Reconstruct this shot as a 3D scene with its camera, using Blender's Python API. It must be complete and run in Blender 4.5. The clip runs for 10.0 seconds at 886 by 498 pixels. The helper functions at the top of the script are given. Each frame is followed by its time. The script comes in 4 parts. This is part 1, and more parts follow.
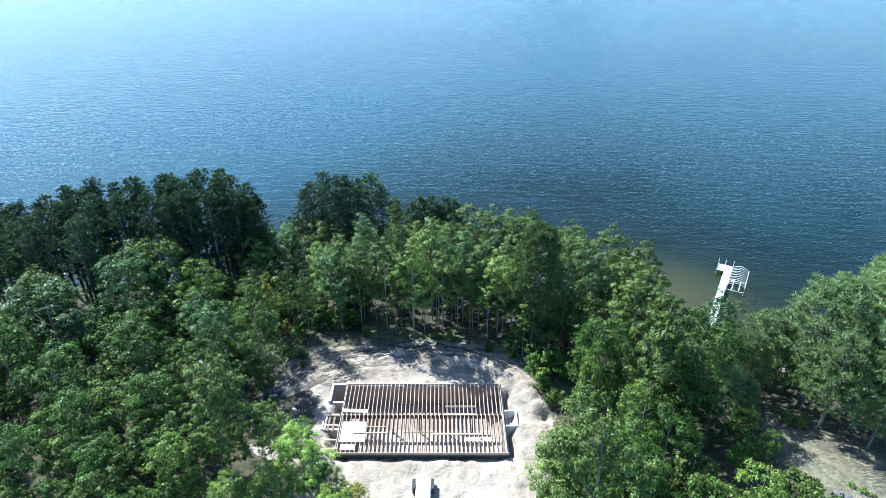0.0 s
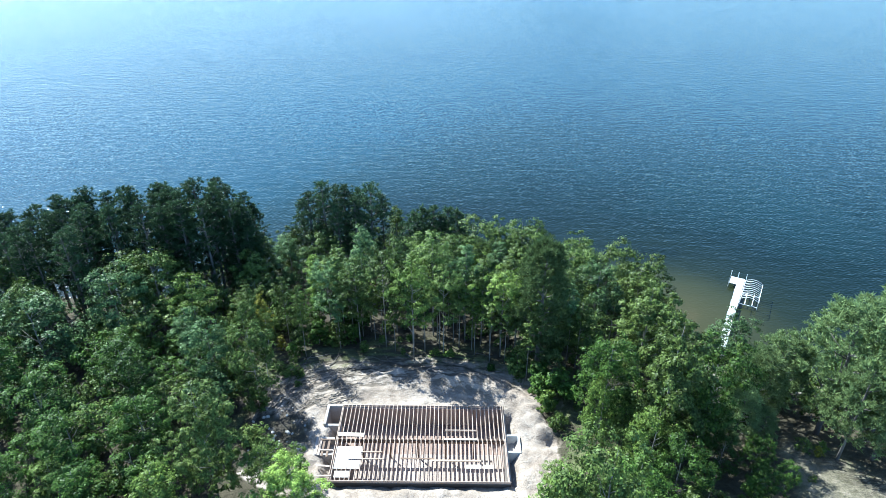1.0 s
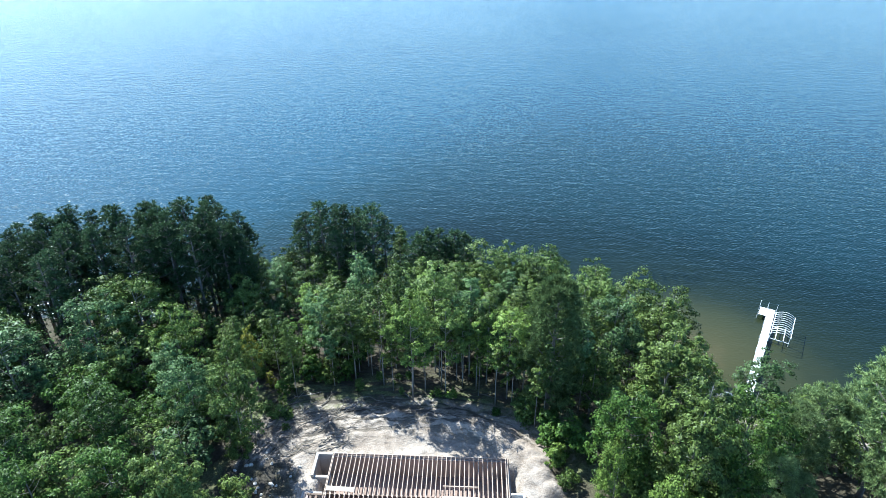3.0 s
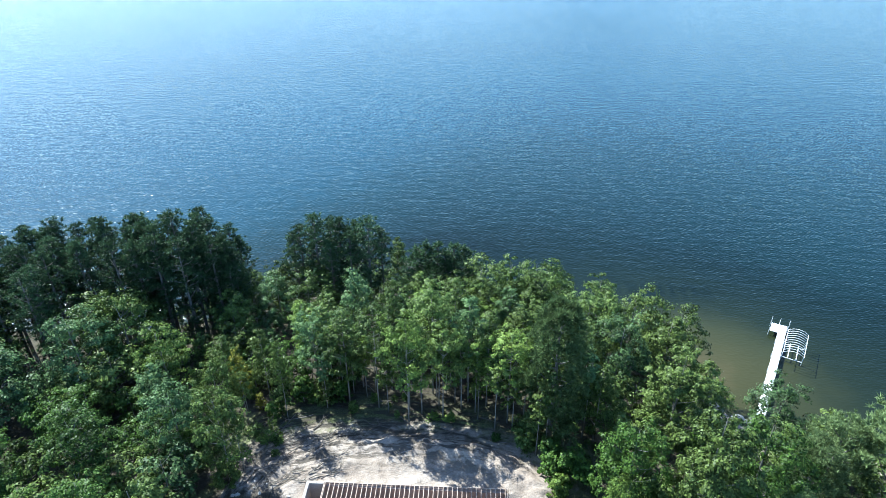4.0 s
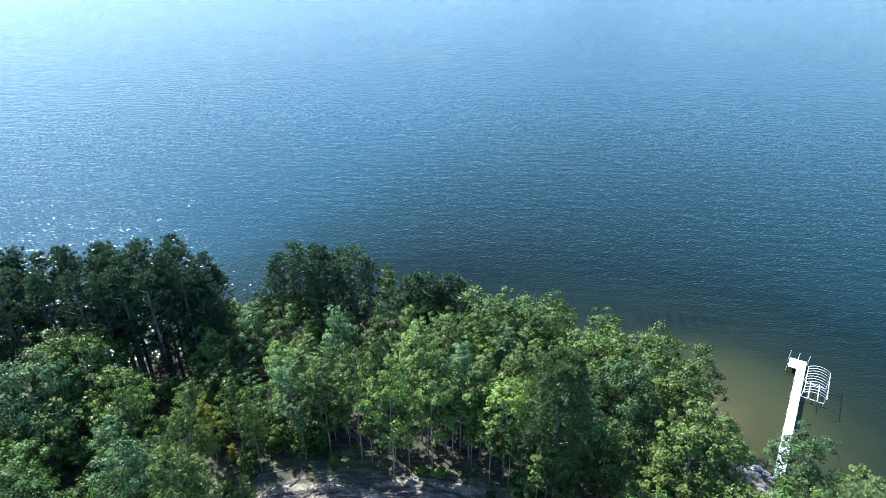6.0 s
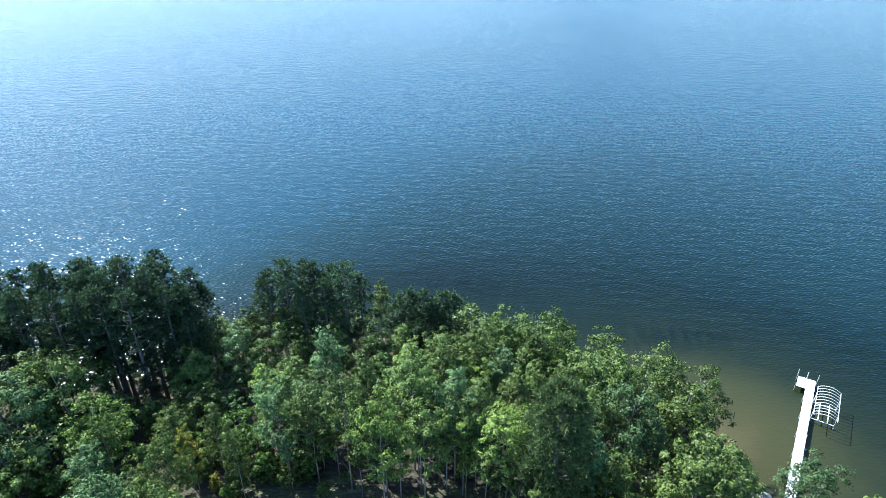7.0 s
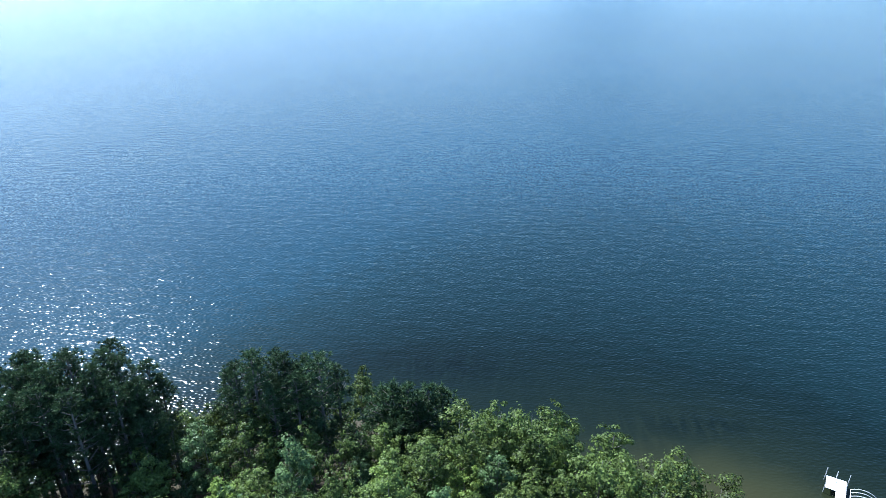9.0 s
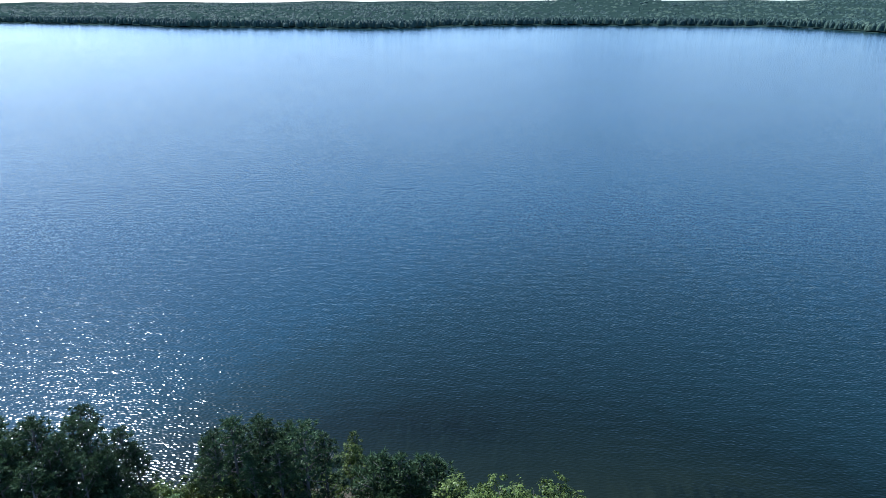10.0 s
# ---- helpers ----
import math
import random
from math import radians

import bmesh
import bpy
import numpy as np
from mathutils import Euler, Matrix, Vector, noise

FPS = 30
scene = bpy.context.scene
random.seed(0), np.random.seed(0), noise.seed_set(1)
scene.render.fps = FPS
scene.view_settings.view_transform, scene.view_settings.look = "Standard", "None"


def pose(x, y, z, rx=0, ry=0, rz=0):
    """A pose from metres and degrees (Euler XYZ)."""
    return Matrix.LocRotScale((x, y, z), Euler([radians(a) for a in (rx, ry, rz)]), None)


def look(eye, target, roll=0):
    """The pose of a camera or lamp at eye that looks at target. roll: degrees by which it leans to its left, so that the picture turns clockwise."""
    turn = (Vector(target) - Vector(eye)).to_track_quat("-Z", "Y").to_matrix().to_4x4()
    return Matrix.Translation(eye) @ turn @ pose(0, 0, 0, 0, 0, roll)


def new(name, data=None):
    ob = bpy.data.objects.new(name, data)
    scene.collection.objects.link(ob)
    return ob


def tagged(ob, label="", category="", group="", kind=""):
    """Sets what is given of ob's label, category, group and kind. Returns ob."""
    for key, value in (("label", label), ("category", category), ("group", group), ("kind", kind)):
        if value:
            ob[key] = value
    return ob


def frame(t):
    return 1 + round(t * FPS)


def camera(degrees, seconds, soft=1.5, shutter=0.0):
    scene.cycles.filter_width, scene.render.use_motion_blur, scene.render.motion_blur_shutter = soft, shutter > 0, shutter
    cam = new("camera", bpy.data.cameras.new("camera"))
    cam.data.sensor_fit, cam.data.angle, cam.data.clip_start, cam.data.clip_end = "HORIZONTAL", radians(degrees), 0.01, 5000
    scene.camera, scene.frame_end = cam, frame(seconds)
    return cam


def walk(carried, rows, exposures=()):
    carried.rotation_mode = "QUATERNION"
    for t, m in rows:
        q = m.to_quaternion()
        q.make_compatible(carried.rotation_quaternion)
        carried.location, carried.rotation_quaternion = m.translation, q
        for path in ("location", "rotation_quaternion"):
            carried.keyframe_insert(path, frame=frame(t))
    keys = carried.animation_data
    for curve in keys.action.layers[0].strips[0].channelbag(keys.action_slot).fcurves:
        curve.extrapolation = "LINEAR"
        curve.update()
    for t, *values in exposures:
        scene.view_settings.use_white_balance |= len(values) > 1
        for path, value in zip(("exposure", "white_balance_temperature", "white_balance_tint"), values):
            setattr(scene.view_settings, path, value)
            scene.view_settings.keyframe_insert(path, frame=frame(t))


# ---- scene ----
cam = camera(70.0, 10.0, soft=0.45)
PATH = [
    (0, (1.754, 2.464, 49.49), (1.756, 4.194, 48.486), 0.1),
    (0.5, (2.048, 4.075, 49.511), (2.049, 5.805, 48.507), 0.1),
    (1, (2.364, 5.687, 49.535), (2.344, 7.415, 48.529), 0.0),
    (1.5, (2.707, 7.286, 49.564), (2.673, 9.013, 48.557), -0.0),
    (2, (3.049, 8.899, 49.592), (3.004, 10.626, 48.583), -0.1),
    (2.5, (3.345, 10.548, 49.609), (3.284, 12.274, 48.599), -0.1),
    (4, (4.062, 15.537, 49.655), (3.976, 17.26, 48.643), -0.1),
    (4.5, (4.282, 17.193, 49.655), (4.192, 18.915, 48.643), -0.2),
    (5, (4.493, 18.832, 49.655), (4.4, 20.554, 48.643), -0.1),
    (5.5, (4.688, 20.437, 49.658), (4.594, 22.161, 48.647), -0.1),
    (7, (5.262, 25.169, 49.661), (5.167, 26.894, 48.653), -0.1),
    (7.5, (5.489, 26.778, 49.659), (5.394, 28.512, 48.667), -0.1),
    (8, (5.73, 28.419, 49.657), (5.633, 30.181, 48.715), -0.1),
    (8.5, (5.95, 30.113, 49.652), (5.852, 31.9, 48.758), -0.2),
    (9, (6.17, 31.837, 49.654), (6.072, 33.639, 48.793), -0.2),
    (9.5, (6.412, 33.614, 49.654), (6.307, 35.449, 48.867), -0.0),
    (10, (6.669, 35.411, 49.66), (6.559, 37.267, 48.922), -0.2),
]
walk(cam, [(t, look(eye, target, roll)) for t, eye, target, roll in PATH],
     exposures=[(0, 1.62, 5460, -4), (4, 1.66, 5540, -2), (7.5, 1.66, 5580, 1), (8.5, 1.43, 5500, 3), (9, 1.24, 5440, 5), (9.5, 1.07, 5420, 8), (10, 0.89, 5370, 10)])

# ---- world and sun ----
SUN_AZ = radians(-45.0)     # to the left of the lake direction (+y)
SUN_EL = radians(47.0)
world = bpy.data.worlds.new("sky")
scene.world = world
world.use_nodes = True
wt = world.node_tree
sky = wt.nodes.new("ShaderNodeTexSky")
sky.sky_type = "NISHITA"
sky.sun_disc = False
sky.sun_elevation = SUN_EL
sky.sun_rotation = SUN_AZ
sky.air_density = 0.8
sky.dust_density = 0.5
sky.ozone_density = 4.0
wt.links.new(sky.outputs[0], wt.nodes["Background"].inputs[0])
wt.nodes["Background"].inputs[1].default_value = 0.135

sun_data = bpy.data.lights.new("sun", "SUN")
sun_data.energy, sun_data.angle, sun_data.color = 4.85, radians(0.53), (1.0, 0.955, 0.895)
sun = new("sun", sun_data)
SUN_DIR = Vector((math.sin(SUN_AZ) * math.cos(SUN_EL), math.cos(SUN_AZ) * math.cos(SUN_EL), math.sin(SUN_EL)))
sun.matrix_world = look(SUN_DIR * 200, (0, 0, 0))


# ---- materials ----
def nodes_of(name):
    m = bpy.data.materials.new(name)
    m.use_nodes = True
    t = m.node_tree
    return m, t, t.nodes["Principled BSDF"]


def ramp(t, fac, stops):
    r = t.nodes.new("ShaderNodeValToRGB")
    while len(r.color_ramp.elements) < len(stops):
        r.color_ramp.elements.new(0.5)
    for e, (p, c) in zip(r.color_ramp.elements, stops):
        e.position, e.color = p, (*c, 1)
    t.links.new(fac, r.inputs[0])
    return r.outputs[0]


def noise_tex(t, scale, detail=4.0, stretch=None, rough=0.55, world_space=True, rot=0.0, distort=0.0):
    if world_space:
        co = t.nodes.new("ShaderNodeNewGeometry").outputs["Position"]
    else:
        co = t.nodes.new("ShaderNodeTexCoord").outputs["Object"]
    if stretch or rot:
        mp = t.nodes.new("ShaderNodeMapping")
        mp.inputs["Scale"].default_value = stretch or (1, 1, 1)
        mp.inputs["Rotation"].default_value = (0, 0, rot)
        t.links.new(co, mp.inputs[0])
        co = mp.outputs[0]
    n = t.nodes.new("ShaderNodeTexNoise")
    n.inputs["Scale"].default_value = scale
    n.inputs["Detail"].default_value = detail
    n.inputs["Roughness"].default_value = rough
    n.inputs["Distortion"].default_value = distort
    t.links.new(co, n.inputs["Vector"])
    return n.outputs["Fac"]


def mix(t, fac, a, b, mode="MIX"):
    m = t.nodes.new("ShaderNodeMix")
    m.data_type, m.blend_type = "RGBA", mode
    for sock, v in ((m.inputs[0], fac), (m.inputs[6], a), (m.inputs[7], b)):
        if hasattr(v, "links"):
            t.links.new(v, sock)
        elif isinstance(v, (int, float)):
            sock.default_value = v
        else:
            sock.default_value = (*v, 1)
    return m.outputs[2]


def maths(t, op, a, b=None, clamp=False):
    m = t.nodes.new("ShaderNodeMath")
    m.operation, m.use_clamp = op, clamp
    for sock, v in zip(m.inputs, (a, b)):
        if v is None:
            continue
        if hasattr(v, "links"):
            t.links.new(v, sock)
        else:
            sock.default_value = v
    return m.outputs[0]


def bump(t, bsdf, height, strength, distance):
    b = t.nodes.new("ShaderNodeBump")
    b.inputs["Strength"].default_value, b.inputs["Distance"].default_value = strength, distance
    t.links.new(height, b.inputs["Height"])
    t.links.new(b.outputs[0], bsdf.inputs["Normal"])


def simple(name, dark, light, scale=6.0, rough=0.7, metal=0.0, stretch=None, bump_strength=0.3, bump_distance=0.01, random_part=0.0):
    m, t, b = nodes_of(name)
    fine = noise_tex(t, scale * 5, 5, stretch)
    broad = noise_tex(t, scale * 0.6, 3)
    col = ramp(t, maths(t, "ADD", maths(t, "MULTIPLY", fine, 0.5), maths(t, "MULTIPLY", broad, 0.5)), ((0.32, dark), (0.68, light)))
    if random_part:
        info = t.nodes.new("ShaderNodeObjectInfo").outputs["Random"]
        col = mix(t, maths(t, "MULTIPLY", info, random_part), col, tuple(c * 0.55 for c in dark))
    t.links.new(col, b.inputs["Base Color"])
    b.inputs["Roughness"].default_value, b.inputs["Metallic"].default_value = rough, metal
    bump(t, b, fine, bump_strength, bump_distance)
    return m


def leaf_material(name, dark, light, gloss=0.45, through_part=0.10):
    m, t, b = nodes_of(name)
    isl = t.nodes.new("ShaderNodeNewGeometry").outputs["Random Per Island"]
    tree = t.nodes.new("ShaderNodeObjectInfo").outputs["Random"]
    patch = noise_tex(t, 0.8, 3)
    f = maths(t, "ADD", maths(t, "MULTIPLY", isl, 0.46), maths(t, "ADD", maths(t, "MULTIPLY", patch, 0.53), maths(t, "MULTIPLY", tree, 0.25)))
    col = ramp(t, f, ((0.28, tuple(c * 0.42 for c in dark)), (0.62, tuple(0.46 * (a + c) for a, c in zip(dark, light))), (0.95, tuple(1.36 * c for c in light))))
    t.links.new(col, b.inputs["Base Color"])
    b.inputs["Roughness"].default_value = gloss
    b.inputs["Specular IOR Level"].default_value = 0.12
    tr = t.nodes.new("ShaderNodeBsdfTranslucent")
    t.links.new(mix(t, 0.5, col, light), tr.inputs[0])
    ms = t.nodes.new("ShaderNodeMixShader")
    ms.inputs[0].default_value = through_part
    t.links.new(b.outputs[0], ms.inputs[1])
    t.links.new(tr.outputs[0], ms.inputs[2])
    t.links.new(ms.outputs[0], t.nodes["Material Output"].inputs[0])
    return m


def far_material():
    m, t, b = nodes_of("hazy_canopy")
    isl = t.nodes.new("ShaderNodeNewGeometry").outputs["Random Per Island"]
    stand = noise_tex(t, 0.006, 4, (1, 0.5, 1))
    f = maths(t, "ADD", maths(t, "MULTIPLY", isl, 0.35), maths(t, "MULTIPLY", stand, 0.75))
    # distance haze is put into these greens as a slight blue cast
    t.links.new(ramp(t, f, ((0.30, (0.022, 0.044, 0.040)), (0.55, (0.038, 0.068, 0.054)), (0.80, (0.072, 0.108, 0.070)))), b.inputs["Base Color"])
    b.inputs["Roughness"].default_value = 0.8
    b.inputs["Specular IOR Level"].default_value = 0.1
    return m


LEAF = {
    "green": leaf_material("leaf_green", (0.030, 0.053, 0.010), (0.128, 0.176, 0.042)),
    "lime": leaf_material("leaf_lime", (0.054, 0.090, 0.014), (0.182, 0.250, 0.050)),
    "teal": leaf_material("leaf_greyish", (0.026, 0.054, 0.017), (0.112, 0.174, 0.060)),
    "olive": leaf_material("leaf_olive", (0.036, 0.058, 0.010), (0.130, 0.172, 0.042)),
    "yellow": leaf_material("leaf_yellowing", (0.085, 0.095, 0.010), (0.240, 0.225, 0.030)),
    # dark green leaves; also darkens crowns where woodland shade is painted in
    "deep": leaf_material("leaf_deep_green", (0.018, 0.039, 0.006), (0.074, 0.126, 0.022)),
    "pine": leaf_material("needle_dark", (0.012, 0.029, 0.012), (0.066, 0.110, 0.046), 0.5, 0.2),
    "softpine": leaf_material("needle_soft", (0.064, 0.102, 0.038), (0.255, 0.325, 0.130), 0.5, 0.3),
    "midpine": leaf_material("needle_green", (0.036, 0.062, 0.020), (0.135, 0.185, 0.066), 0.5, 0.2),
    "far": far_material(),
    "bright": leaf_material("leaf_bright", (0.082, 0.130, 0.020), (0.265, 0.360, 0.070)),
}
BARK_GREY = simple("bark_grey", (0.11, 0.10, 0.085), (0.32, 0.295, 0.26), 1.5, 0.9, stretch=(1, 1, 0.25))
DEAD_WOOD = simple("weathered_wood", (0.075, 0.062, 0.050), (0.21, 0.18, 0.15), 1.5, 0.9)
BARK_PINE = simple("bark_pine", (0.07, 0.06, 0.055), (0.21, 0.19, 0.17), 1.5, 0.9, stretch=(1, 1, 0.25))
CONCRETE = simple("concrete", (0.27, 0.235, 0.21), (0.41, 0.365, 0.33), 1.2, 0.85)
LUMBER = simple("lumber", (0.34, 0.245, 0.19), (0.52, 0.40, 0.315), 1.0, 0.7, stretch=(1, 0.12, 1), random_part=0.35)
LUMBER_DARK = simple("lumber_brown", (0.10, 0.06, 0.04), (0.22, 0.14, 0.09), 1.0, 0.75, random_part=0.3)
# near-black colour that paints the shade on the outer walls
WALL_SHADE = simple("damp_proofing", (0.018, 0.016, 0.015), (0.05, 0.045, 0.04), 1.5, 0.75)
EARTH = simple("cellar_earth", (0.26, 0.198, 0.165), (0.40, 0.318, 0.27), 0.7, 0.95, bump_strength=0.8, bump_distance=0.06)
# browner copy of the cellar earth, the far half's shade in its colour
SHADED_EARTH = simple("shaded_earth", (0.19, 0.128, 0.102), (0.31, 0.22, 0.18), 0.7, 0.95, bump_strength=0.8, bump_distance=0.06)
# concrete with the brown light bounced off the soil put into its colour
BROWN_CONCRETE = simple("bounce_brown_concrete", (0.27, 0.20, 0.168), (0.40, 0.31, 0.262), 1.2, 0.85)
TAN_LUMBER = simple("tan_lumber", (0.30, 0.20, 0.13), (0.46, 0.33, 0.23), 1.0, 0.7, stretch=(0.12, 1, 1))
PLYWOOD = simple("plywood", (0.42, 0.35, 0.27), (0.60, 0.52, 0.42), 1.0, 0.75)
WHITE_PAINT = simple("white_paint", (0.74, 0.74, 0.72), (0.84, 0.84, 0.83), 1.0, 0.5, bump_strength=0.05)
ALUMINIUM = simple("aluminium", (0.55, 0.56, 0.57), (0.78, 0.79, 0.80), 2.0, 0.45, metal=0.35, bump_strength=0.05)
STONE = simple("stone", (0.06, 0.055, 0.068), (0.15, 0.14, 0.16), 3.0, 0.85, bump_strength=0.6, bump_distance=0.04)
PALE_STONE = simple("pale_stone", (0.28, 0.25, 0.22), (0.50, 0.46, 0.41), 3.0, 0.85, bump_strength=0.6, bump_distance=0.04)
SHEET = simple("sheathing_sheet", (0.34, 0.30, 0.275), (0.47, 0.425, 0.395), 1.0, 0.6, bump_strength=0.05)
PALE_CONCRETE = simple("pale_concrete", (0.46, 0.44, 0.41), (0.62, 0.60, 0.57), 1.4, 0.85)
RUBBER = simple("rubber", (0.015, 0.015, 0.016), (0.03, 0.03, 0.03), 3.0, 0.8)


def ground_material():
    m, t, b = nodes_of("sand_and_woodland_floor")

    def mask(name):
        a = t.nodes.new("ShaderNodeAttribute")
        a.attribute_name = name
        return a.outputs["Fac"]

    fine = noise_tex(t, 9, 6)
    mid = noise_tex(t, 1.1, 5, distort=0.6)
    broad = noise_tex(t, 0.22, 4)
    track = noise_tex(t, 0.8, 3, (0.6, 1.6, 1), rot=0.9, distort=2.0)
    litter = ramp(t, maths(t, "ADD", maths(t, "MULTIPLY", fine, 0.6), maths(t, "MULTIPLY", mid, 0.4)), ((0.33, (0.026, 0.022, 0.014)), (0.58, (0.080, 0.068, 0.045)), (0.78, (0.17, 0.145, 0.10))))
    grass = ramp(t, fine, ((0.3, (0.07, 0.095, 0.03)), (0.7, (0.24, 0.25, 0.11))))
    curve = noise_tex(t, 0.20, 2, (0.6, 1.3, 1), rot=0.4, distort=0.4)
    groove = maths(t, "SUBTRACT", 1.0, maths(t, "MULTIPLY", maths(t, "ABSOLUTE", maths(t, "SUBTRACT", maths(t, "FRACT", maths(t, "MULTIPLY", curve, 9.0)), 0.5)), 10.0), True)
    groove = maths(t, "MULTIPLY", groove, maths(t, "MULTIPLY", maths(t, "SUBTRACT", mid, 0.42), 6.0, True))
    sand = ramp(t, maths(t, "ADD", maths(t, "MULTIPLY", fine, 0.35), maths(t, "ADD", maths(t, "MULTIPLY", broad, 0.35), maths(t, "MULTIPLY", mid, 0.3))), ((0.34, (0.15, 0.112, 0.086)), (0.47, (0.27, 0.213, 0.168)), (0.64, (0.40, 0.343, 0.293))))
    sand = mix(t, maths(t, "MULTIPLY", groove, 0.5), sand, (0.17, 0.13, 0.10))
    bed = ramp(t, mid, ((0.3, (0.10, 0.08, 0.045)), (0.7, (0.19, 0.15, 0.085))))
    col = mix(t, maths(t, "MULTIPLY", mask("grassy"), maths(t, "MULTIPLY", maths(t, "SUBTRACT", broad, 0.38), 5.0, True), True), litter, grass)

    def edge(name, soft=3.2):
        v = maths(t, "ADD", mask(name), maths(t, "MULTIPLY", maths(t, "SUBTRACT", mid, 0.5), 0.9))
        return maths(t, "ADD", maths(t, "MULTIPLY", maths(t, "SUBTRACT", v, 0.5), soft), 0.5, True)

    col = mix(t, edge("sandy"), col, sand)
    gravel = ramp(t, maths(t, "ADD", maths(t, "MULTIPLY", fine, 0.5), maths(t, "MULTIPLY", mid, 0.5)), ((0.34, (0.075, 0.066, 0.042)), (0.52, (0.165, 0.145, 0.100)), (0.68, (0.27, 0.225, 0.17))))
    col = mix(t, maths(t, "MULTIPLY", mask("gravel"), 0.85), col, gravel)
    along = t.nodes.new("ShaderNodeCombineXYZ")
    t.links.new(maths(t, "MULTIPLY", mask("arc"), 13.0), along.inputs[0])
    t.links.new(maths(t, "MULTIPLY", mask("turn"), 3.4), along.inputs[1])
    ridges = t.nodes.new("ShaderNodeTexNoise")
    ridges.inputs["Scale"].default_value, ridges.inputs["Detail"].default_value = 1.5, 5.0
    ridges.inputs["Roughness"].default_value, ridges.inputs["Distortion"].default_value = 0.62, 0.7
    t.links.new(along.outputs[0], ridges.inputs["Vector"])
    loose = noise_tex(t, 1.9, 9, (0.5, 1.9, 1), rot=-0.35, distort=1.4, rough=0.74)
    share = maths(t, "MULTIPLY", maths(t, "SUBTRACT", 1.0, mask("gravel")), 0.75)
    streak = maths(t, "ADD", maths(t, "MULTIPLY", ridges.outputs["Fac"], share), maths(t, "MULTIPLY", loose, maths(t, "SUBTRACT", 1.0, share)))
    # dark streaks: strewn litter, with leaf-dappled shade put into the same colour
    strewn_dapple = maths(t, "MULTIPLY", mask("strewn_dapple"), maths(t, "MULTIPLY", maths(t, "SUBTRACT", streak, 0.485), 16.0, True))
    col = mix(t, maths(t, "MULTIPLY", strewn_dapple, 0.84), col, (0.055, 0.046, 0.037))
    col = mix(t, edge("bed"), col, bed)
    # far ground matches the canopy, with the same haze in its colour
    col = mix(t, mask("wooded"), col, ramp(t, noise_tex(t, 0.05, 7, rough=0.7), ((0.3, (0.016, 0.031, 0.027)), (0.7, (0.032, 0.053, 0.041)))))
    t.links.new(col, b.inputs["Base Color"])
    b.inputs["Roughness"].default_value = 0.95
    t.links.new(maths(t, "MULTIPLY", maths(t, "SUBTRACT", 1.0, mask("wooded"), True), 0.15), b.inputs["Specular IOR Level"])
    bump(t, b, maths(t, "MULTIPLY", maths(t, "SUBTRACT", 1.0, mask("wooded"), True), maths(t, "SUBTRACT", maths(t, "ADD", maths(t, "MULTIPLY", fine, 0.22), maths(t, "ADD", mid, maths(t, "MULTIPLY", track, 0.35))), maths(t, "ADD", maths(t, "MULTIPLY", groove, 0.08), maths(t, "MULTIPLY", strewn_dapple, 0.22)))), 0.8, 0.30)
    return m


def water_material():
    m, t, b = nodes_of("lake_water")
    a = t.nodes.new("ShaderNodeAttribute")
    a.attribute_name = "depth"
    weeds = noise_tex(t, 1.0, 5, (0.95, 0.22, 1), distort=0.4)
    grain = noise_tex(t, 0.35, 4)
    d = maths(t, "ADD", a.outputs["Fac"], maths(t, "MULTIPLY", maths(t, "SUBTRACT", grain, 0.5), 0.10))
    col = ramp(t, d, ((0.0, (0.066, 0.054, 0.025)), (0.10, (0.039, 0.038, 0.015)), (0.30, (0.026, 0.029, 0.012)), (0.50, (0.010, 0.015, 0.008)), (0.78, (0.0035, 0.009, 0.0070)), (0.93, (0.006, 0.020, 0.022)), (1.0, (0.008, 0.032, 0.045))))
    weed_bed = t.nodes.new("ShaderNodeAttribute")
    weed_bed.attribute_name = "weed"
    near = weed_bed.outputs["Fac"]
    patch = maths(t, "MULTIPLY", maths(t, "MULTIPLY", maths(t, "SUBTRACT", weeds, 0.36), 5.0, True), near)
    col = mix(t, maths(t, "MULTIPLY", patch, 0.9), col, (0.0025, 0.006, 0.004))
    t.links.new(col, b.inputs["Base Color"])
    b.inputs["IOR"].default_value = 1.333
    b.inputs["Specular IOR Level"].default_value = 0.27
    b.inputs["Roughness"].default_value = 0.13
    w1 = noise_tex(t, 1.0, 0, (0.30, 0.80, 1), rot=radians(9), rough=0.5, distort=0.5)
    w2 = noise_tex(t, 1.0, 0, (2.0, 3.5, 1), rot=radians(-14), rough=0.5)
    w3 = noise_tex(t, 0.02, 3)
    h = maths(t, "ADD", maths(t, "MULTIPLY", w1, 0.36), maths(t, "MULTIPLY", w2, 0.36))
    h = maths(t, "MULTIPLY", h, maths(t, "ADD", maths(t, "MULTIPLY", w3, 0.4), 0.8))
    calm = t.nodes.new("ShaderNodeAttribute")
    calm.attribute_name = "calm"
    h = maths(t, "MULTIPLY", h, maths(t, "SUBTRACT", 1.0, maths(t, "MULTIPLY", calm.outputs["Fac"], 0.45)))
    bump(t, b, h, 1.0, 0.19)
    return m


# ---- mesh helpers ----
def mesh_from(name, verts, faces, material, smooth=False):
    me = bpy.data.meshes.new(name)
    me.from_pydata(verts, [], faces)
    me.materials.append(material)
    if smooth:
        me.polygons.foreach_set("use_smooth", [True] * len(me.polygons))
    me.update()
    return me


def link_part(name, me, parent, label="", m=None):
    ob = new(name, me)
    ob.parent = parent
    if m is not None:
        ob.matrix_basis = m
    if label:
        ob["label"] = label
    return ob


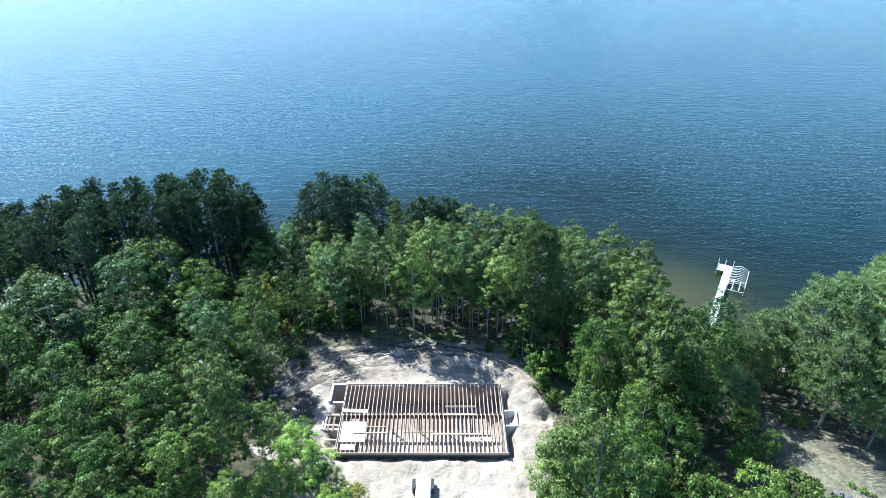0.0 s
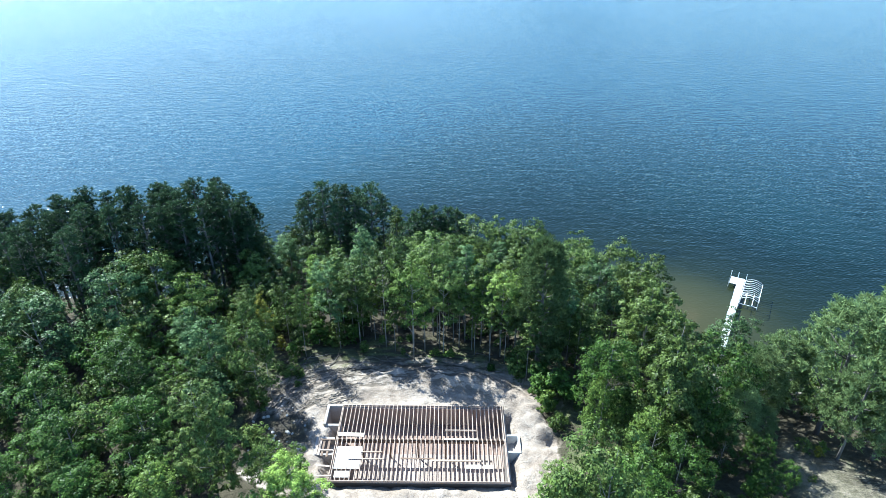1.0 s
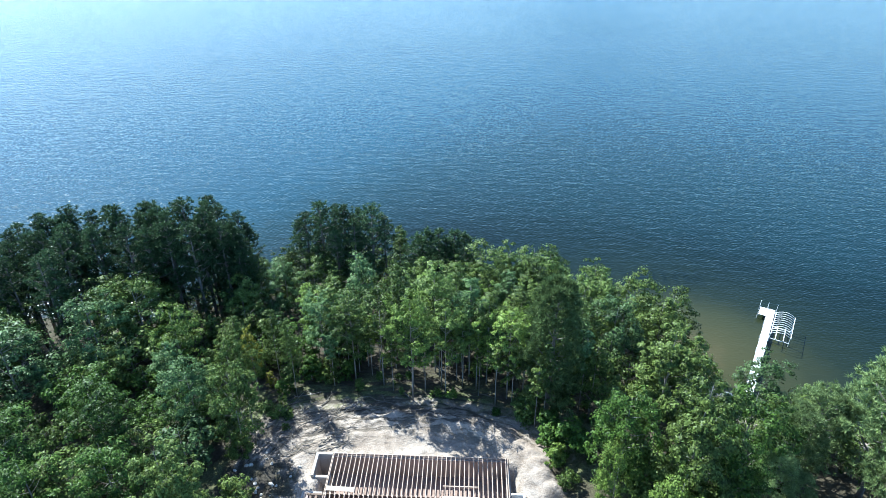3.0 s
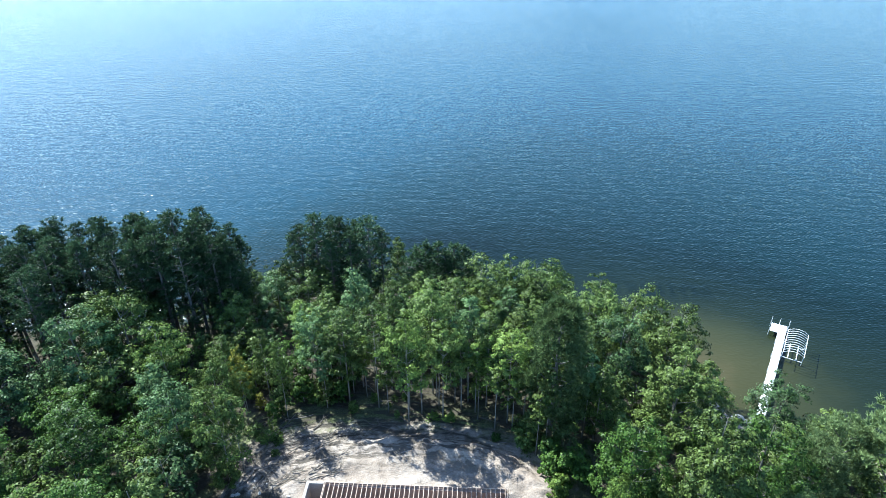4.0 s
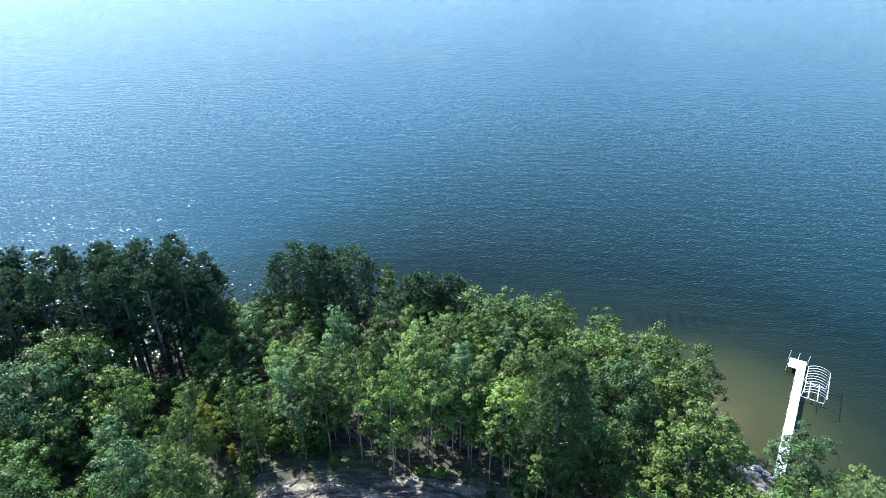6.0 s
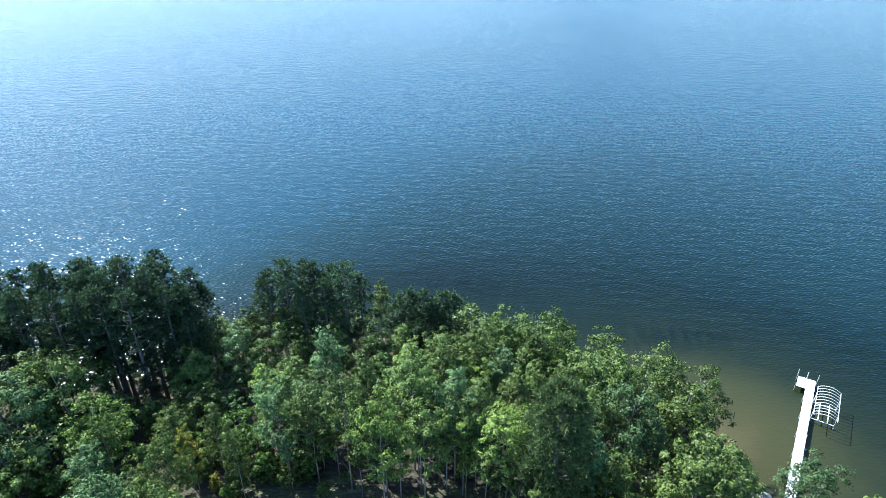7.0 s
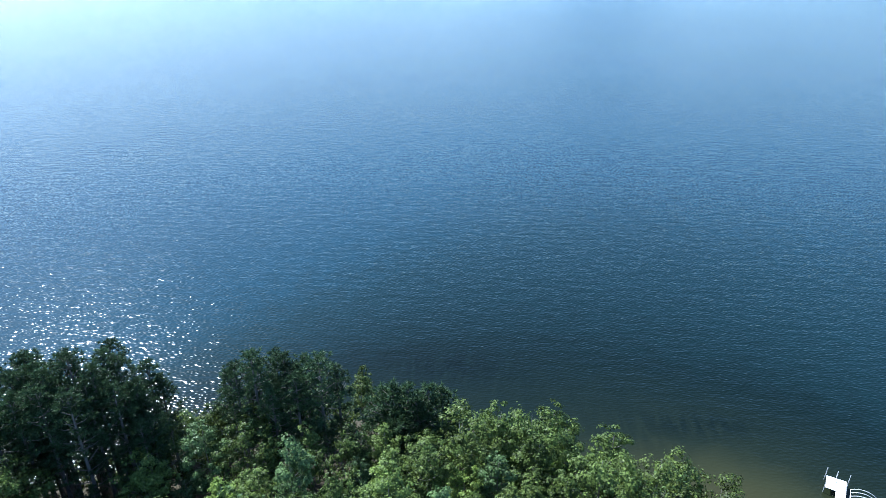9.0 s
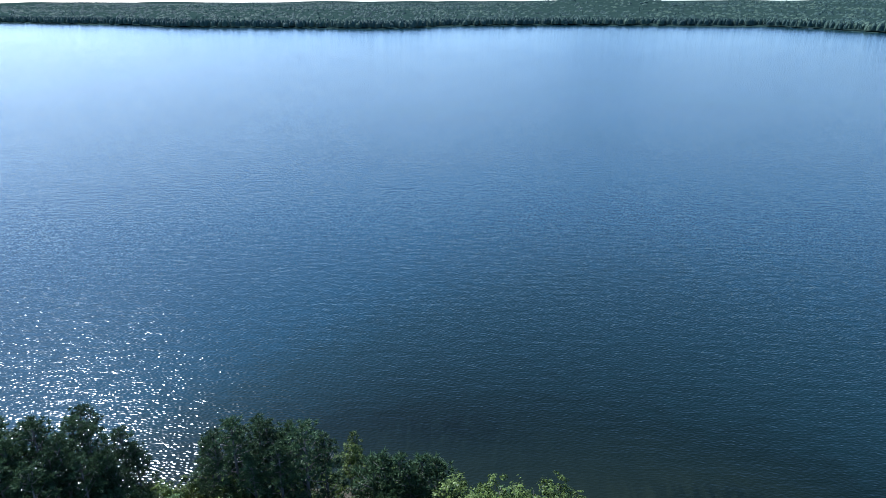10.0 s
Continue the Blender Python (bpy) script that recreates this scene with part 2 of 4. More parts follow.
def part(name, bm, material, parent, label="", m=None):
    me = bpy.data.meshes.new(name)
    bm.to_mesh(me)
    bm.free()
    me.materials.append(material)
    return link_part(name, me, parent, label, m)


def box(bm, x0, x1, y0, y1, z0, z1, bevel=0.0):
    r = bmesh.ops.create_cube(bm, size=1.0)
    vs = r["verts"]
    for v in vs:
        v.co = Vector(((x0 + x1) / 2 + v.co.x * (x1 - x0), (y0 + y1) / 2 + v.co.y * (y1 - y0), (z0 + z1) / 2 + v.co.z * (z1 - z0)))
    if bevel:
        es = list({e for v in vs for e in v.link_edges})
        bmesh.ops.bevel(bm, geom=es, offset=bevel, segments=1, affect="EDGES")
    return bm


def boxed(*a, bevel=0.0):
    return box(bmesh.new(), *a, bevel=bevel)


def tube(points, radii, sides=6):
    """Vertices and faces of a tapered tube along points."""
    vs, fs = [], []
    pts = [Vector(p) for p in points]
    for i, p in enumerate(pts):
        d = (pts[min(i + 1, len(pts) - 1)] - pts[max(i - 1, 0)]).normalized()
        a = d.orthogonal().normalized() if abs(d.z) < 0.9 else Vector((1, 0, 0)).cross(d).normalized()
        b = d.cross(a)
        for k in range(sides):
            w = 2 * math.pi * k / sides
            vs.append(tuple(p + (a * math.cos(w) + b * math.sin(w)) * radii[i]))
    for i in range(len(pts) - 1):
        for k in range(sides):
            n = (k + 1) % sides
            fs.append((i * sides + k, i * sides + n, (i + 1) * sides + n, (i + 1) * sides + k))
    fs.append(tuple(range(sides))[::-1])
    fs.append(tuple((len(pts) - 1) * sides + k for k in range(sides)))
    return vs, fs


def joined(shells):
    vs, fs = [], []
    for v, f in shells:
        o = len(vs)
        vs += v
        fs += [tuple(i + o for i in q) for q in f]
    return vs, fs


def thing(name, label, category, m=None, group="", kind=""):
    ob = new(name)
    ob.empty_display_size = 0.3
    if m is not None:
        ob.matrix_basis = m
    return tagged(ob, label, category, group, kind)


# ---- land and water ----
SHORE = np.array([(-4500, 700), (-900, 330), (-300, 150), (-120, 97), (-60, 77.0), (-45, 76.4), (-37, 77.2), (-31, 80.0), (-26, 83.0), (-15, 88), (-2, 90), (8, 87.5), (18, 83),
                  (26, 77), (30.5, 71.5), (31.8, 66.5), (34.5, 63), (41, 61), (52, 60), (70, 61.5), (120, 74), (300, 130), (900, 250), (4500, 420)], float)
FAR = np.array([(-4500, 2100), (-2200, 1760), (-1101, 1519), (-705, 1354), (-560, 1250), (-426, 1224), (-181, 1180), (-110, 1190), (-80, 1270), (-50, 1296),
                (164, 1320), (509, 1269), (560, 1140), (584, 1038), (820, 900), (1500, 760), (4500, 650)], float)


def line_distance(px, py, line):
    """Signed distance to a line that runs to the right: positive on its near (-y) side."""
    best = np.full(px.shape, 1e9)
    for (x0, y0), (x1, y1) in zip(line[:-1], line[1:]):
        dx, dy = x1 - x0, y1 - y0
        t = np.clip(((px - x0) * dx + (py - y0) * dy) / (dx * dx + dy * dy), 0, 1)
        best = np.minimum(best, np.hypot(px - x0 - t * dx, py - y0 - t * dy))
    side = np.interp(px, line[:, 0], line[:, 1]) - py
    return np.where(side > 0, best, -best)


def smooth(v, a, b):
    t = np.clip((v - a) / (b - a), 0, 1)
    return t * t * (3 - 2 * t)


def waves(px, py, size, seed):
    """Cheap smooth noise, about -1 to 1."""
    rng = np.random.RandomState(seed)
    out = np.zeros(px.shape)
    for k in range(7):
        a, ph, f = rng.uniform(0, 6.28), rng.uniform(0, 6.28), rng.uniform(0.6, 1.8) * 6.28 / size
        out += np.sin((px * np.cos(a) + py * np.sin(a)) * f + ph + 0.8 * np.sin(py * f * 0.6 + ph))
    return out / 3.2


HX0, HX1, HY0, HY1 = -8.05, 7.85, 42.72, 51.9     # outer faces of the foundation
PAD = 4.45


def pad_r(px, py):
    """1 on the edge of the sand clearing round the foundation, less inside."""
    dx, dy = px + 1.8, py - 46
    return (np.abs(dx / np.where(dx < 0, 15.6 - 6.0 * smooth(-dy, 1.5, 6), 14.7 - 2.6 * smooth(-dy, 2, 8))) ** 2.6 + np.abs(dy / np.where(dy > 0, 12.0, 22.0)) ** 2.6) ** (1 / 2.6)


def pad_mask(px, py):
    """1 well inside the sand clearing, 0 outside."""
    return 1 - smooth(pad_r(px, py) + 0.05 * waves(px, py, 6, 3) + 0.03 * waves(px, py, 2.4, 13), 0.90, 1.07)


def right_clearing(px, py):
    r = np.hypot((px - 35.9 - 0.12 * (43 - py)) / np.where(px > 36, 6.5, 3.6), (py - 37) / 12.0)
    return 1 - smooth(r + 0.10 * waves(px, py, 5, 8), 0.75, 1.15)


def ground_z(px, py):
    px, py = np.asarray(px, float), np.asarray(py, float)
    d = line_distance(px, py, SHORE)
    f = line_distance(px, py, FAR)
    bank = 20 + 11 * np.exp(-((px - 2) / 17) ** 2)
    land = 0.10 + 4.1 * smooth(d / bank, 0.02, 1.0) + 0.35 * waves(px, py, 17, 1) * smooth(d, 4, 20) + 0.25 * smooth(d, 0, 2)
    bed = np.maximum(-6.0, -0.075 * np.abs(d) - 0.1)
    z = np.where(d > 0, land, bed)
    hills = 0.5 + 17 * smooth(-f, 0, 900) + 7 * smooth(-f, 0, 900) * waves(px, py, 900, 5)
    hills = hills + 8.5 * smooth(-f, 25, 80) + 30 * np.exp(-(((px - 385) / 150) ** 2 + ((py - 2050) / 300) ** 2))
    z = np.where(f < 0, hills, np.where((d <= 0) & (f < 60), np.maximum(z, -0.1 - 0.08 * f), z))
    m = pad_mask(px, py)
    rim = np.exp(-((pad_r(px, py) - 0.87) / 0.12) ** 2) * smooth(py, 47.5, 50.5)
    z = z * (1 - m) + m * (PAD + 0.10 * waves(px, py, 3.1, 2) + 0.09 * waves(px, py, 1.5, 6) + rim * (0.12 + 0.80 * smooth(px, -9, 4)) * (1 + 0.12 * waves(px, py, 2.6, 27)) + 0.13 * rim * waves(0.45 * px + 0.2 * py, 1.3 * py - 0.25 * px, 1.5, 33))
    z = z + 0.55 * np.exp(-(((px - 11.2) / 0.9) ** 2 + ((py - 48.6) / 0.7) ** 2)) - 0.45 * np.exp(-(((px - 11.7) / 0.8) ** 2 + ((py - 47.5) / 0.45) ** 2))
    # the pit of the cellar, with a strip dug out beside the walls
    inside = (px > HX0 - 1.4) & (px < HX1 - 0.1) & (py > 49.5) & (py < HY1 - 0.1)
    inside |= (px > HX0 + 0.1) & (px < HX1 - 0.1) & (py > HY0 + 0.1) & (py < HY1 - 0.1)
    out_x = np.maximum(HX0 - 0.25 - px, px - HX1 - 0.25)
    out_y = np.maximum(HY0 - 0.15 - py, py - HY1 + 1.5)
    out = np.maximum(0, np.maximum(out_x, out_y)) + 0.10 * waves(px, py, 4.5, 9)
    z = z - np.where(py < HY0 + 0.1, 0.42, 1.15) * (1 - smooth(out, 0.05, 0.75)) * (z > PAD - 0.6)
    return np.where(inside, 2.1, z)


def ground_at(x, y):
    return float(ground_z(np.array([x]), np.array([y]))[0])


def axis(fine0, fine1, step, mid0, mid1, mid_step, far):
    mid_a = np.arange(mid0, fine0, mid_step)
    fine = np.arange(fine0, fine1, step)
    mid_b = np.arange(fine1, mid1, mid_step)
    grow = [mid_step * 1.5]
    while sum(grow) < far:
        grow.append(min(grow[-1] * 1.22, 110))
    g = np.cumsum(grow)
    return np.concatenate([mid0 - g[::-1], mid_a, fine, mid_b, [mid1], mid1 + g])


def sheet(name, xs, ys, zf, material, keep=None, attrs=()):
    gx, gy = np.meshgrid(xs, ys)
    z = zf(gx, gy)
    n = len(xs)
    idx = np.arange(gx.size).reshape(gx.shape)
    quads = np.stack([idx[:-1, :-1], idx[:-1, 1:], idx[1:, 1:], idx[1:, :-1]], -1).reshape(-1, 4)
    if keep is not None:
        k = keep(gx, gy)
        quads = quads[k.ravel()[quads].any(1)]
    me = bpy.data.meshes.new(name)
    me.from_pydata(np.stack([gx, gy, z], -1).reshape(-1, 3).tolist(), [], quads.tolist())
    me.polygons.foreach_set("use_smooth", [True] * len(me.polygons))
    for an, af in attrs:
        at = me.attributes.new(an, "FLOAT", "POINT")
        at.data.foreach_set("value", np.asarray(af(gx, gy), float).ravel())
    me.materials.append(material)
    me.update()
    return new(name, me)


def sandy(px, py):
    d = line_distance(px, py, SHORE)
    beach = smooth(d, -0.6, 0.4) * (1 - smooth(d, 1.6, 3.2)) * smooth(px, 27, 30)
    # dark soil left of the house, further darkened to paint the trees' shade
    shaded_soil = smooth(-px + 0.9 * waves(px, py, 3.0, 17) + 0.5 * waves(px, py, 1.2, 19), 9.4, 13.0) * smooth(py, 42.5, 45.5) * (1 - smooth(py + 1.1 * waves(px, py, 3.0, 23) + 0.5 * waves(px, py, 1.3, 29), 48.8, 53.0))
    fringe = 0.58 * (1 - smooth(pad_r(px, py), 1.06, 1.30)) * smooth(py, 50, 53)
    return np.clip(np.maximum(pad_mask(px, py), fringe) * (1 - 0.85 * shaded_soil) + 0.50 * right_clearing(px, py) + beach, 0, 1)


xs = axis(-17, 16, 0.36, -75, 75, 1.1, 4400)
ys = axis(36, 61, 0.36, 10, 104, 1.1, 4400)
xs = np.unique(np.concatenate([xs, [HX0 - 1.45, HX0 - 1.3, HX0 + 0.05, HX0 + 0.2, HX1 - 0.2, HX1 - 0.05]]))
ys = np.unique(np.concatenate([ys, [HY0 + 0.05, HY0 + 0.2, 49.4, 49.54, HY1 - 0.2, HY1 - 0.05]]))
ground = sheet("ground", xs, ys, ground_z, ground_material(), attrs=(
    ("sandy", sandy),
    ("grassy", lambda a, b: np.clip(right_clearing(a, b) * 0.55 + 0.9 * smooth(pad_r(a, b), 0.98, 1.07) * (1 - smooth(pad_r(a, b), 1.22, 1.5)) * (b > 44) * (b < 80), 0, 1)),
    ("gravel", lambda a, b: smooth(right_clearing(a, b), 0.2, 0.7)),
    # paints debris and tree shade: left side, upper sand, beside the pines
    ("strewn_dapple", lambda a, b: np.clip(smooth(-a, 9.8, 12.0) * smooth(b, 43, 46) + smooth(pad_r(a, b), 0.55, 0.85) * smooth(b, 46, 51) * (1 - 0.8 * smooth(a, 5, 9)) + 0.9 * right_clearing(a, b) * smooth(a - 0.4 * (43 - b), 36.5, 39.5) + 0.25 * right_clearing(a, b), 0, 1) * (b < 70)),
    ("arc", pad_r),
    ("turn", lambda a, b: np.arctan2(a + 1.8, b - 40)),
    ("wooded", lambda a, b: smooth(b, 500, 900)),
    ("bed", lambda a, b: smooth(-line_distance(a, b, SHORE), 0, 1.5) * (b < 400)),
))
tagged(ground, "pale sand clearing and brown woodland floor by the lake", "ground", kind="structure")


def sandbar(a, b):
    """1 on the sandy shallows round the dock."""
    return np.exp(-((a - 30) / 18) ** 2 - ((b - 74) / 14) ** 2)


def depth_part(a, b):
    d = np.maximum(0, -line_distance(a, b, SHORE))
    return (1 - np.exp(-d / (5.0 + 32.0 * smooth(a, -55, 45)))) * (1 - 0.74 * sandbar(a, b))


wx = axis(-60, 80, 1.0, -200, 220, 10, 4300)
wy = axis(58, 130, 1.0, 50, 260, 8, 2400)
water = sheet("water", wx, wy, lambda a, b: np.zeros(a.shape), water_material(),
              keep=lambda a, b: (line_distance(a, b, SHORE) < 6) & (line_distance(a, b, FAR) > -40),
              attrs=(("depth", lambda a, b: 1 - (1 - depth_part(a, b)) * (0.40 + 0.60 * sandbar(a, b))),
                     ("calm", lambda a, b: smooth(b, 450, 1050) + np.minimum(1.6, 1.5 * sandbar(a, b) + 1.0 * smooth(a, -24, -10) * np.exp(-((line_distance(a, b, SHORE) + 6) / 8.0) ** 2))),
                     ("weed", lambda a, b: np.exp(-((a - 3.5) / 8.5) ** 2 - ((b - 100.3) / 3.2) ** 2) + 0.85 * np.exp(-((a - 33) / 6.5) ** 2 - ((b - 90.2) / 2.0) ** 2)
                      + 0.22 * np.exp(-((line_distance(a, b, SHORE) + 9) / 8.0) ** 2) * smooth(a, -16, -4) * (1 - smooth(a, 25, 34)))))
tagged(water, "rippled blue lake, olive brown in the shallows", "water", kind="structure")


# ---- trees ----
rng = np.random.RandomState(11)


def leaf_cards(centres, normals, length, width, rs, droop=0.0):
    """One small pointed blade a leaf or spray."""
    n = len(centres)
    nrm = normals / np.maximum(1e-6, np.linalg.norm(normals, axis=1, keepdims=True))
    r = rs.normal(size=(n, 3))
    r[:, 2] -= droop
    along = r - (r * nrm).sum(1, keepdims=True) * nrm
    along /= np.maximum(1e-6, np.linalg.norm(along, axis=1, keepdims=True))
    side = np.cross(nrm, along)
    ln = (length * rs.uniform(0.7, 1.3, n))[:, None]
    wd = (width * rs.uniform(0.7, 1.3, n))[:, None]
    a = centres - along * ln * 0.5 + side * wd * 0.5
    b = centres - along * ln * 0.5 - side * wd * 0.5
    c = centres + along * ln * 0.6 + nrm * wd * rs.uniform(-0.2, 0.3, (n, 1))
    v = np.stack([a, b, c], 1).reshape(-1, 3)
    f = np.arange(n * 3).reshape(-1, 3)
    return v, f


def crown_mesh(name, boughs, radii, leaves, sprays, length, width, material, rs, flat=0.62, up=0.7):
    """Leaves gathered in sprays round the upper side of each bough, so that boughs have lit tops and shaded hollows."""
    n, mean2 = len(boughs), np.mean(radii ** 2)
    pts, nrm = [], []
    for c, r in zip(boughs, radii):
        d = rs.normal(size=(sprays, 3))
        d /= np.linalg.norm(d, axis=1, keepdims=True)
        d[:, 2] = np.abs(d[:, 2]) * 1.1 - 0.30
        out = np.array([c[0], c[1], 0.0]) / (math.hypot(c[0], c[1]) + 0.4)
        d = d + out * 0.45
        d /= np.linalg.norm(d, axis=1, keepdims=True)
        rr = r * rs.uniform(0.45, 1.05, (sprays, 1))
        off = d * rr * (1, 1, flat)
        off[:, 2] -= 0.16 * np.hypot(off[:, 0], off[:, 1])
        k = max(3, int(leaves / (n * sprays) * r * r / mean2))
        sp = np.repeat(c + off, k, 0)
        dd = np.repeat(d, k, 0)
        spread = rs.normal(size=sp.shape) * r * (0.23, 0.23, 0.13)
        pts.append(sp + spread)
        nr = dd * 1.0 + spread / r * 1.5 + rs.normal(size=sp.shape) * 0.34
        nr[:, 2] += up
        nrm.append(nr)
    v, f = leaf_cards(np.concatenate(pts), np.concatenate(nrm), length, width, rs)
    return mesh_from(name, v.tolist(), f.tolist(), material)


def trunk_mesh(name, height, radius, limbs, material, rs, lean=0.03, top=0.92):
    wob = rs.normal(size=(6, 2)) * lean * height * 0.18
    pts = [(wob[i, 0] * i / 5, wob[i, 1] * i / 5, height * top * i / 5) for i in range(6)]
    pts[0] = (0, 0, -0.5)
    rad = [radius * (1.25, 1.0, 0.85, 0.66, 0.44, 0.14)[i] for i in range(6)]
    shells = [tube(pts, rad, 7)]
    for p, thick in limbs:
        z0 = max(0.15 * height, p[2] - 0.55 * math.hypot(p[0], p[1]) - 0.02 * height)
        z0 = min(z0, height * top * 0.93)
        q = z0 / (height * top) * 5
        i = min(4, int(q))
        bx = pts[i][0] + (pts[i + 1][0] - pts[i][0]) * (q - i)
        by = pts[i][1] + (pts[i + 1][1] - pts[i][1]) * (q - i)
        mid = (bx + (p[0] - bx) * 0.55, by + (p[1] - by) * 0.55, z0 + (p[2] - z0) * 0.42)
        shells.append(tube([(bx, by, z0), mid, tuple(p)], [thick, thick * 0.65, thick * 0.2], 4))
    v, f = joined(shells)
    return mesh_from(name, v, f, material, True)


def broad_tree(k, height=14.0, width=4.0, base=0.16, leaves=7800, leaf=0.252, shape="round", bark=BARK_GREY, stem=0.0075, boughs=84, bough=0.215, sprays=7):
    """Meshes of a broadleaved tree: trunk with limbs, crown of boughs that carry sprays of leaves."""
    rs = np.random.RandomState(100 + k)
    n = boughs
    cl, rd = [], []
    lobes = rs.uniform(0, 6.28, 3)
    leaders = [(0.0, 0.0, 1.0)]
    for q in range(4):
        w, far = rs.uniform(0, 6.28), width * rs.uniform(0.22, 0.48)
        leaders.append((far * math.cos(w), far * math.sin(w), rs.uniform(0.76, 0.96)))
    for i in range(n):
        u = (i + 0.5) / n
        hfrac = base + (1 - base) * (u ** 0.78)
        s = (hfrac - base) / (1 - base)
        if shape == "round":
            prof = math.sqrt(max(0.03, 1 - ((s - 0.42) / 0.62) ** 2))
        elif shape == "oval":
            prof = 1.25 * max(0.02, 1 - s) ** 0.55 * (1 - math.exp(-6 * s - 0.25))
        else:
            prof = max(0.08, (1 - s) ** 0.8) * (0.5 + 0.5 * min(1, s * 4))
        a = i * 2.39996 + rs.normal() * 0.45
        lob = 1 + 0.20 * math.sin(2 * a + lobes[0]) + 0.18 * math.sin(3 * a + lobes[1] + 5 * s) + 0.12 * math.sin(5 * a + lobes[2] - 7 * s)
        r = width * prof * lob * rs.uniform(0.22, 1.0) ** 0.40
        lead = leaders[rs.randint(len(leaders))]
        cl.append((0.8 * r * math.cos(a) + lead[0] * (0.3 + 0.7 * s), 0.8 * r * math.sin(a) + lead[1] * (0.3 + 0.7 * s), height * (base + (hfrac - base) * lead[2]) + rs.normal() * 0.03 * height))
        rd.append(width * bough * rs.uniform(0.62, 1.30) * (0.72 + 0.4 * prof))
    cl, rd = np.array(cl), np.array(rd)
    cl[:, 2] = np.minimum(cl[:, 2], height - 0.62 * rd + rs.uniform(-0.035, 0.006, n) * height)
    crown = crown_mesh("crown", cl, rd, leaves, sprays, leaf, leaf * 0.82, LEAF["green"], rs)
    pick = rs.choice(n, min(n, 18), replace=False)
    trunk = trunk_mesh("trunk", height, stem * height + 0.015, [(cl[i] * (0.78, 0.78, 0.94), 0.0027 * height) for i in pick], bark, rs)
    return trunk, crown, height


def needle_tufts(centres, size, cards, rs, lift=0.7, out=0.45, thin=0.11):
    """Bursts of needles, each a narrow blade, that point up and away from the stem."""
    n = len(centres)
    d = rs.normal(size=(n, cards, 3))
    d /= np.linalg.norm(d, axis=2, keepdims=True)
    away = centres * (1, 1, 0) / (np.hypot(centres[:, :1], centres[:, 1:2]) + 0.5)
    d = d + away[:, None, :] * out
    d[:, :, 2] += lift
    d /= np.linalg.norm(d, axis=2, keepdims=True)
    side = np.cross(d, rs.normal(size=d.shape))
    side *= thin * size / np.maximum(1e-6, np.linalg.norm(side, axis=2, keepdims=True))
    ln = size * rs.uniform(0.75, 1.25, (n, cards, 1))
    root = centres[:, None, :] + d * ln * 0.10
    tip = centres[:, None, :] + d * ln
    v = np.stack([root + side, root - side, tip], 2).reshape(-1, 3)
    return v, np.arange(len(v)).reshape(-1, 3)


def pine_tree(k, height=17.0, width=2.6, base=0.38, tufts=250, needle=0.50, mat="pine", whorl=0.62, flat_top=0.8, cards=16, bare=0.0):
    """A pine: straight stem, whorled boughs with bursts of needles; bare thins the lower boughs out."""
    rs = np.random.RandomState(300 + k)
    cl, limbs = [], []
    z = height * base
    while z < height * 0.985:
        s = (z / height - base) / (1 - base)
        reach = width * (0.62 + 0.5 * min(1, s * 2.2)) * max(0.10, (1 - s ** 3.2)) ** flat_top
        nb = rs.randint(4, 7)
        a0 = rs.uniform(0, 6.28)
        for b in range(nb):
            if rs.uniform() < bare * (1 - s) ** 1.3:
                continue
            a = a0 + b * 6.28 / nb + rs.normal() * 0.25
            r = reach * rs.uniform(0.6, 1.12)
            lift = r * rs.uniform(0.05, 0.35)
            tip = (r * math.cos(a), r * math.sin(a), min(height - 0.15, z + lift))
            limbs.append((tip, 0.035 + 0.012 * r))
            for q in range(int(3 + r * 3.4)):
                w = rs.uniform(0.3, 1.0) ** 0.6
                g = 0.16 + 0.05 * r
                cl.append((tip[0] * w + rs.normal() * g, tip[1] * w + rs.normal() * g, z + lift * w + rs.normal() * 0.10))
        z += whorl * rs.uniform(0.75, 1.25)
    cl += [(rs.normal() * 0.12, rs.normal() * 0.12, height - 0.35 - 0.3 * q) for q in range(4)]
    cl = np.array(cl)
    if len(cl) > tufts:
        cl = cl[rs.choice(len(cl), tufts, replace=False)]
    v, f = needle_tufts(cl, needle, cards, rs)
    crown = mesh_from("crown", v.tolist(), f.tolist(), LEAF[mat])
    pick = rs.choice(len(limbs), min(34, len(limbs)), replace=False)
    limbs = [limbs[i] for i in pick]
    for i in range(int(22 * base)):
        a, r, z = rs.uniform(0, 6.28), rs.uniform(0.5, 1.3), height * rs.uniform(0.18, base)
        limbs.append(((r * math.cos(a), r * math.sin(a), z), 0.028))
    trunk = trunk_mesh("trunk", height, 0.0095 * height + 0.02, limbs, BARK_PINE, rs, 0.015, 0.95)
    return trunk, crown, height


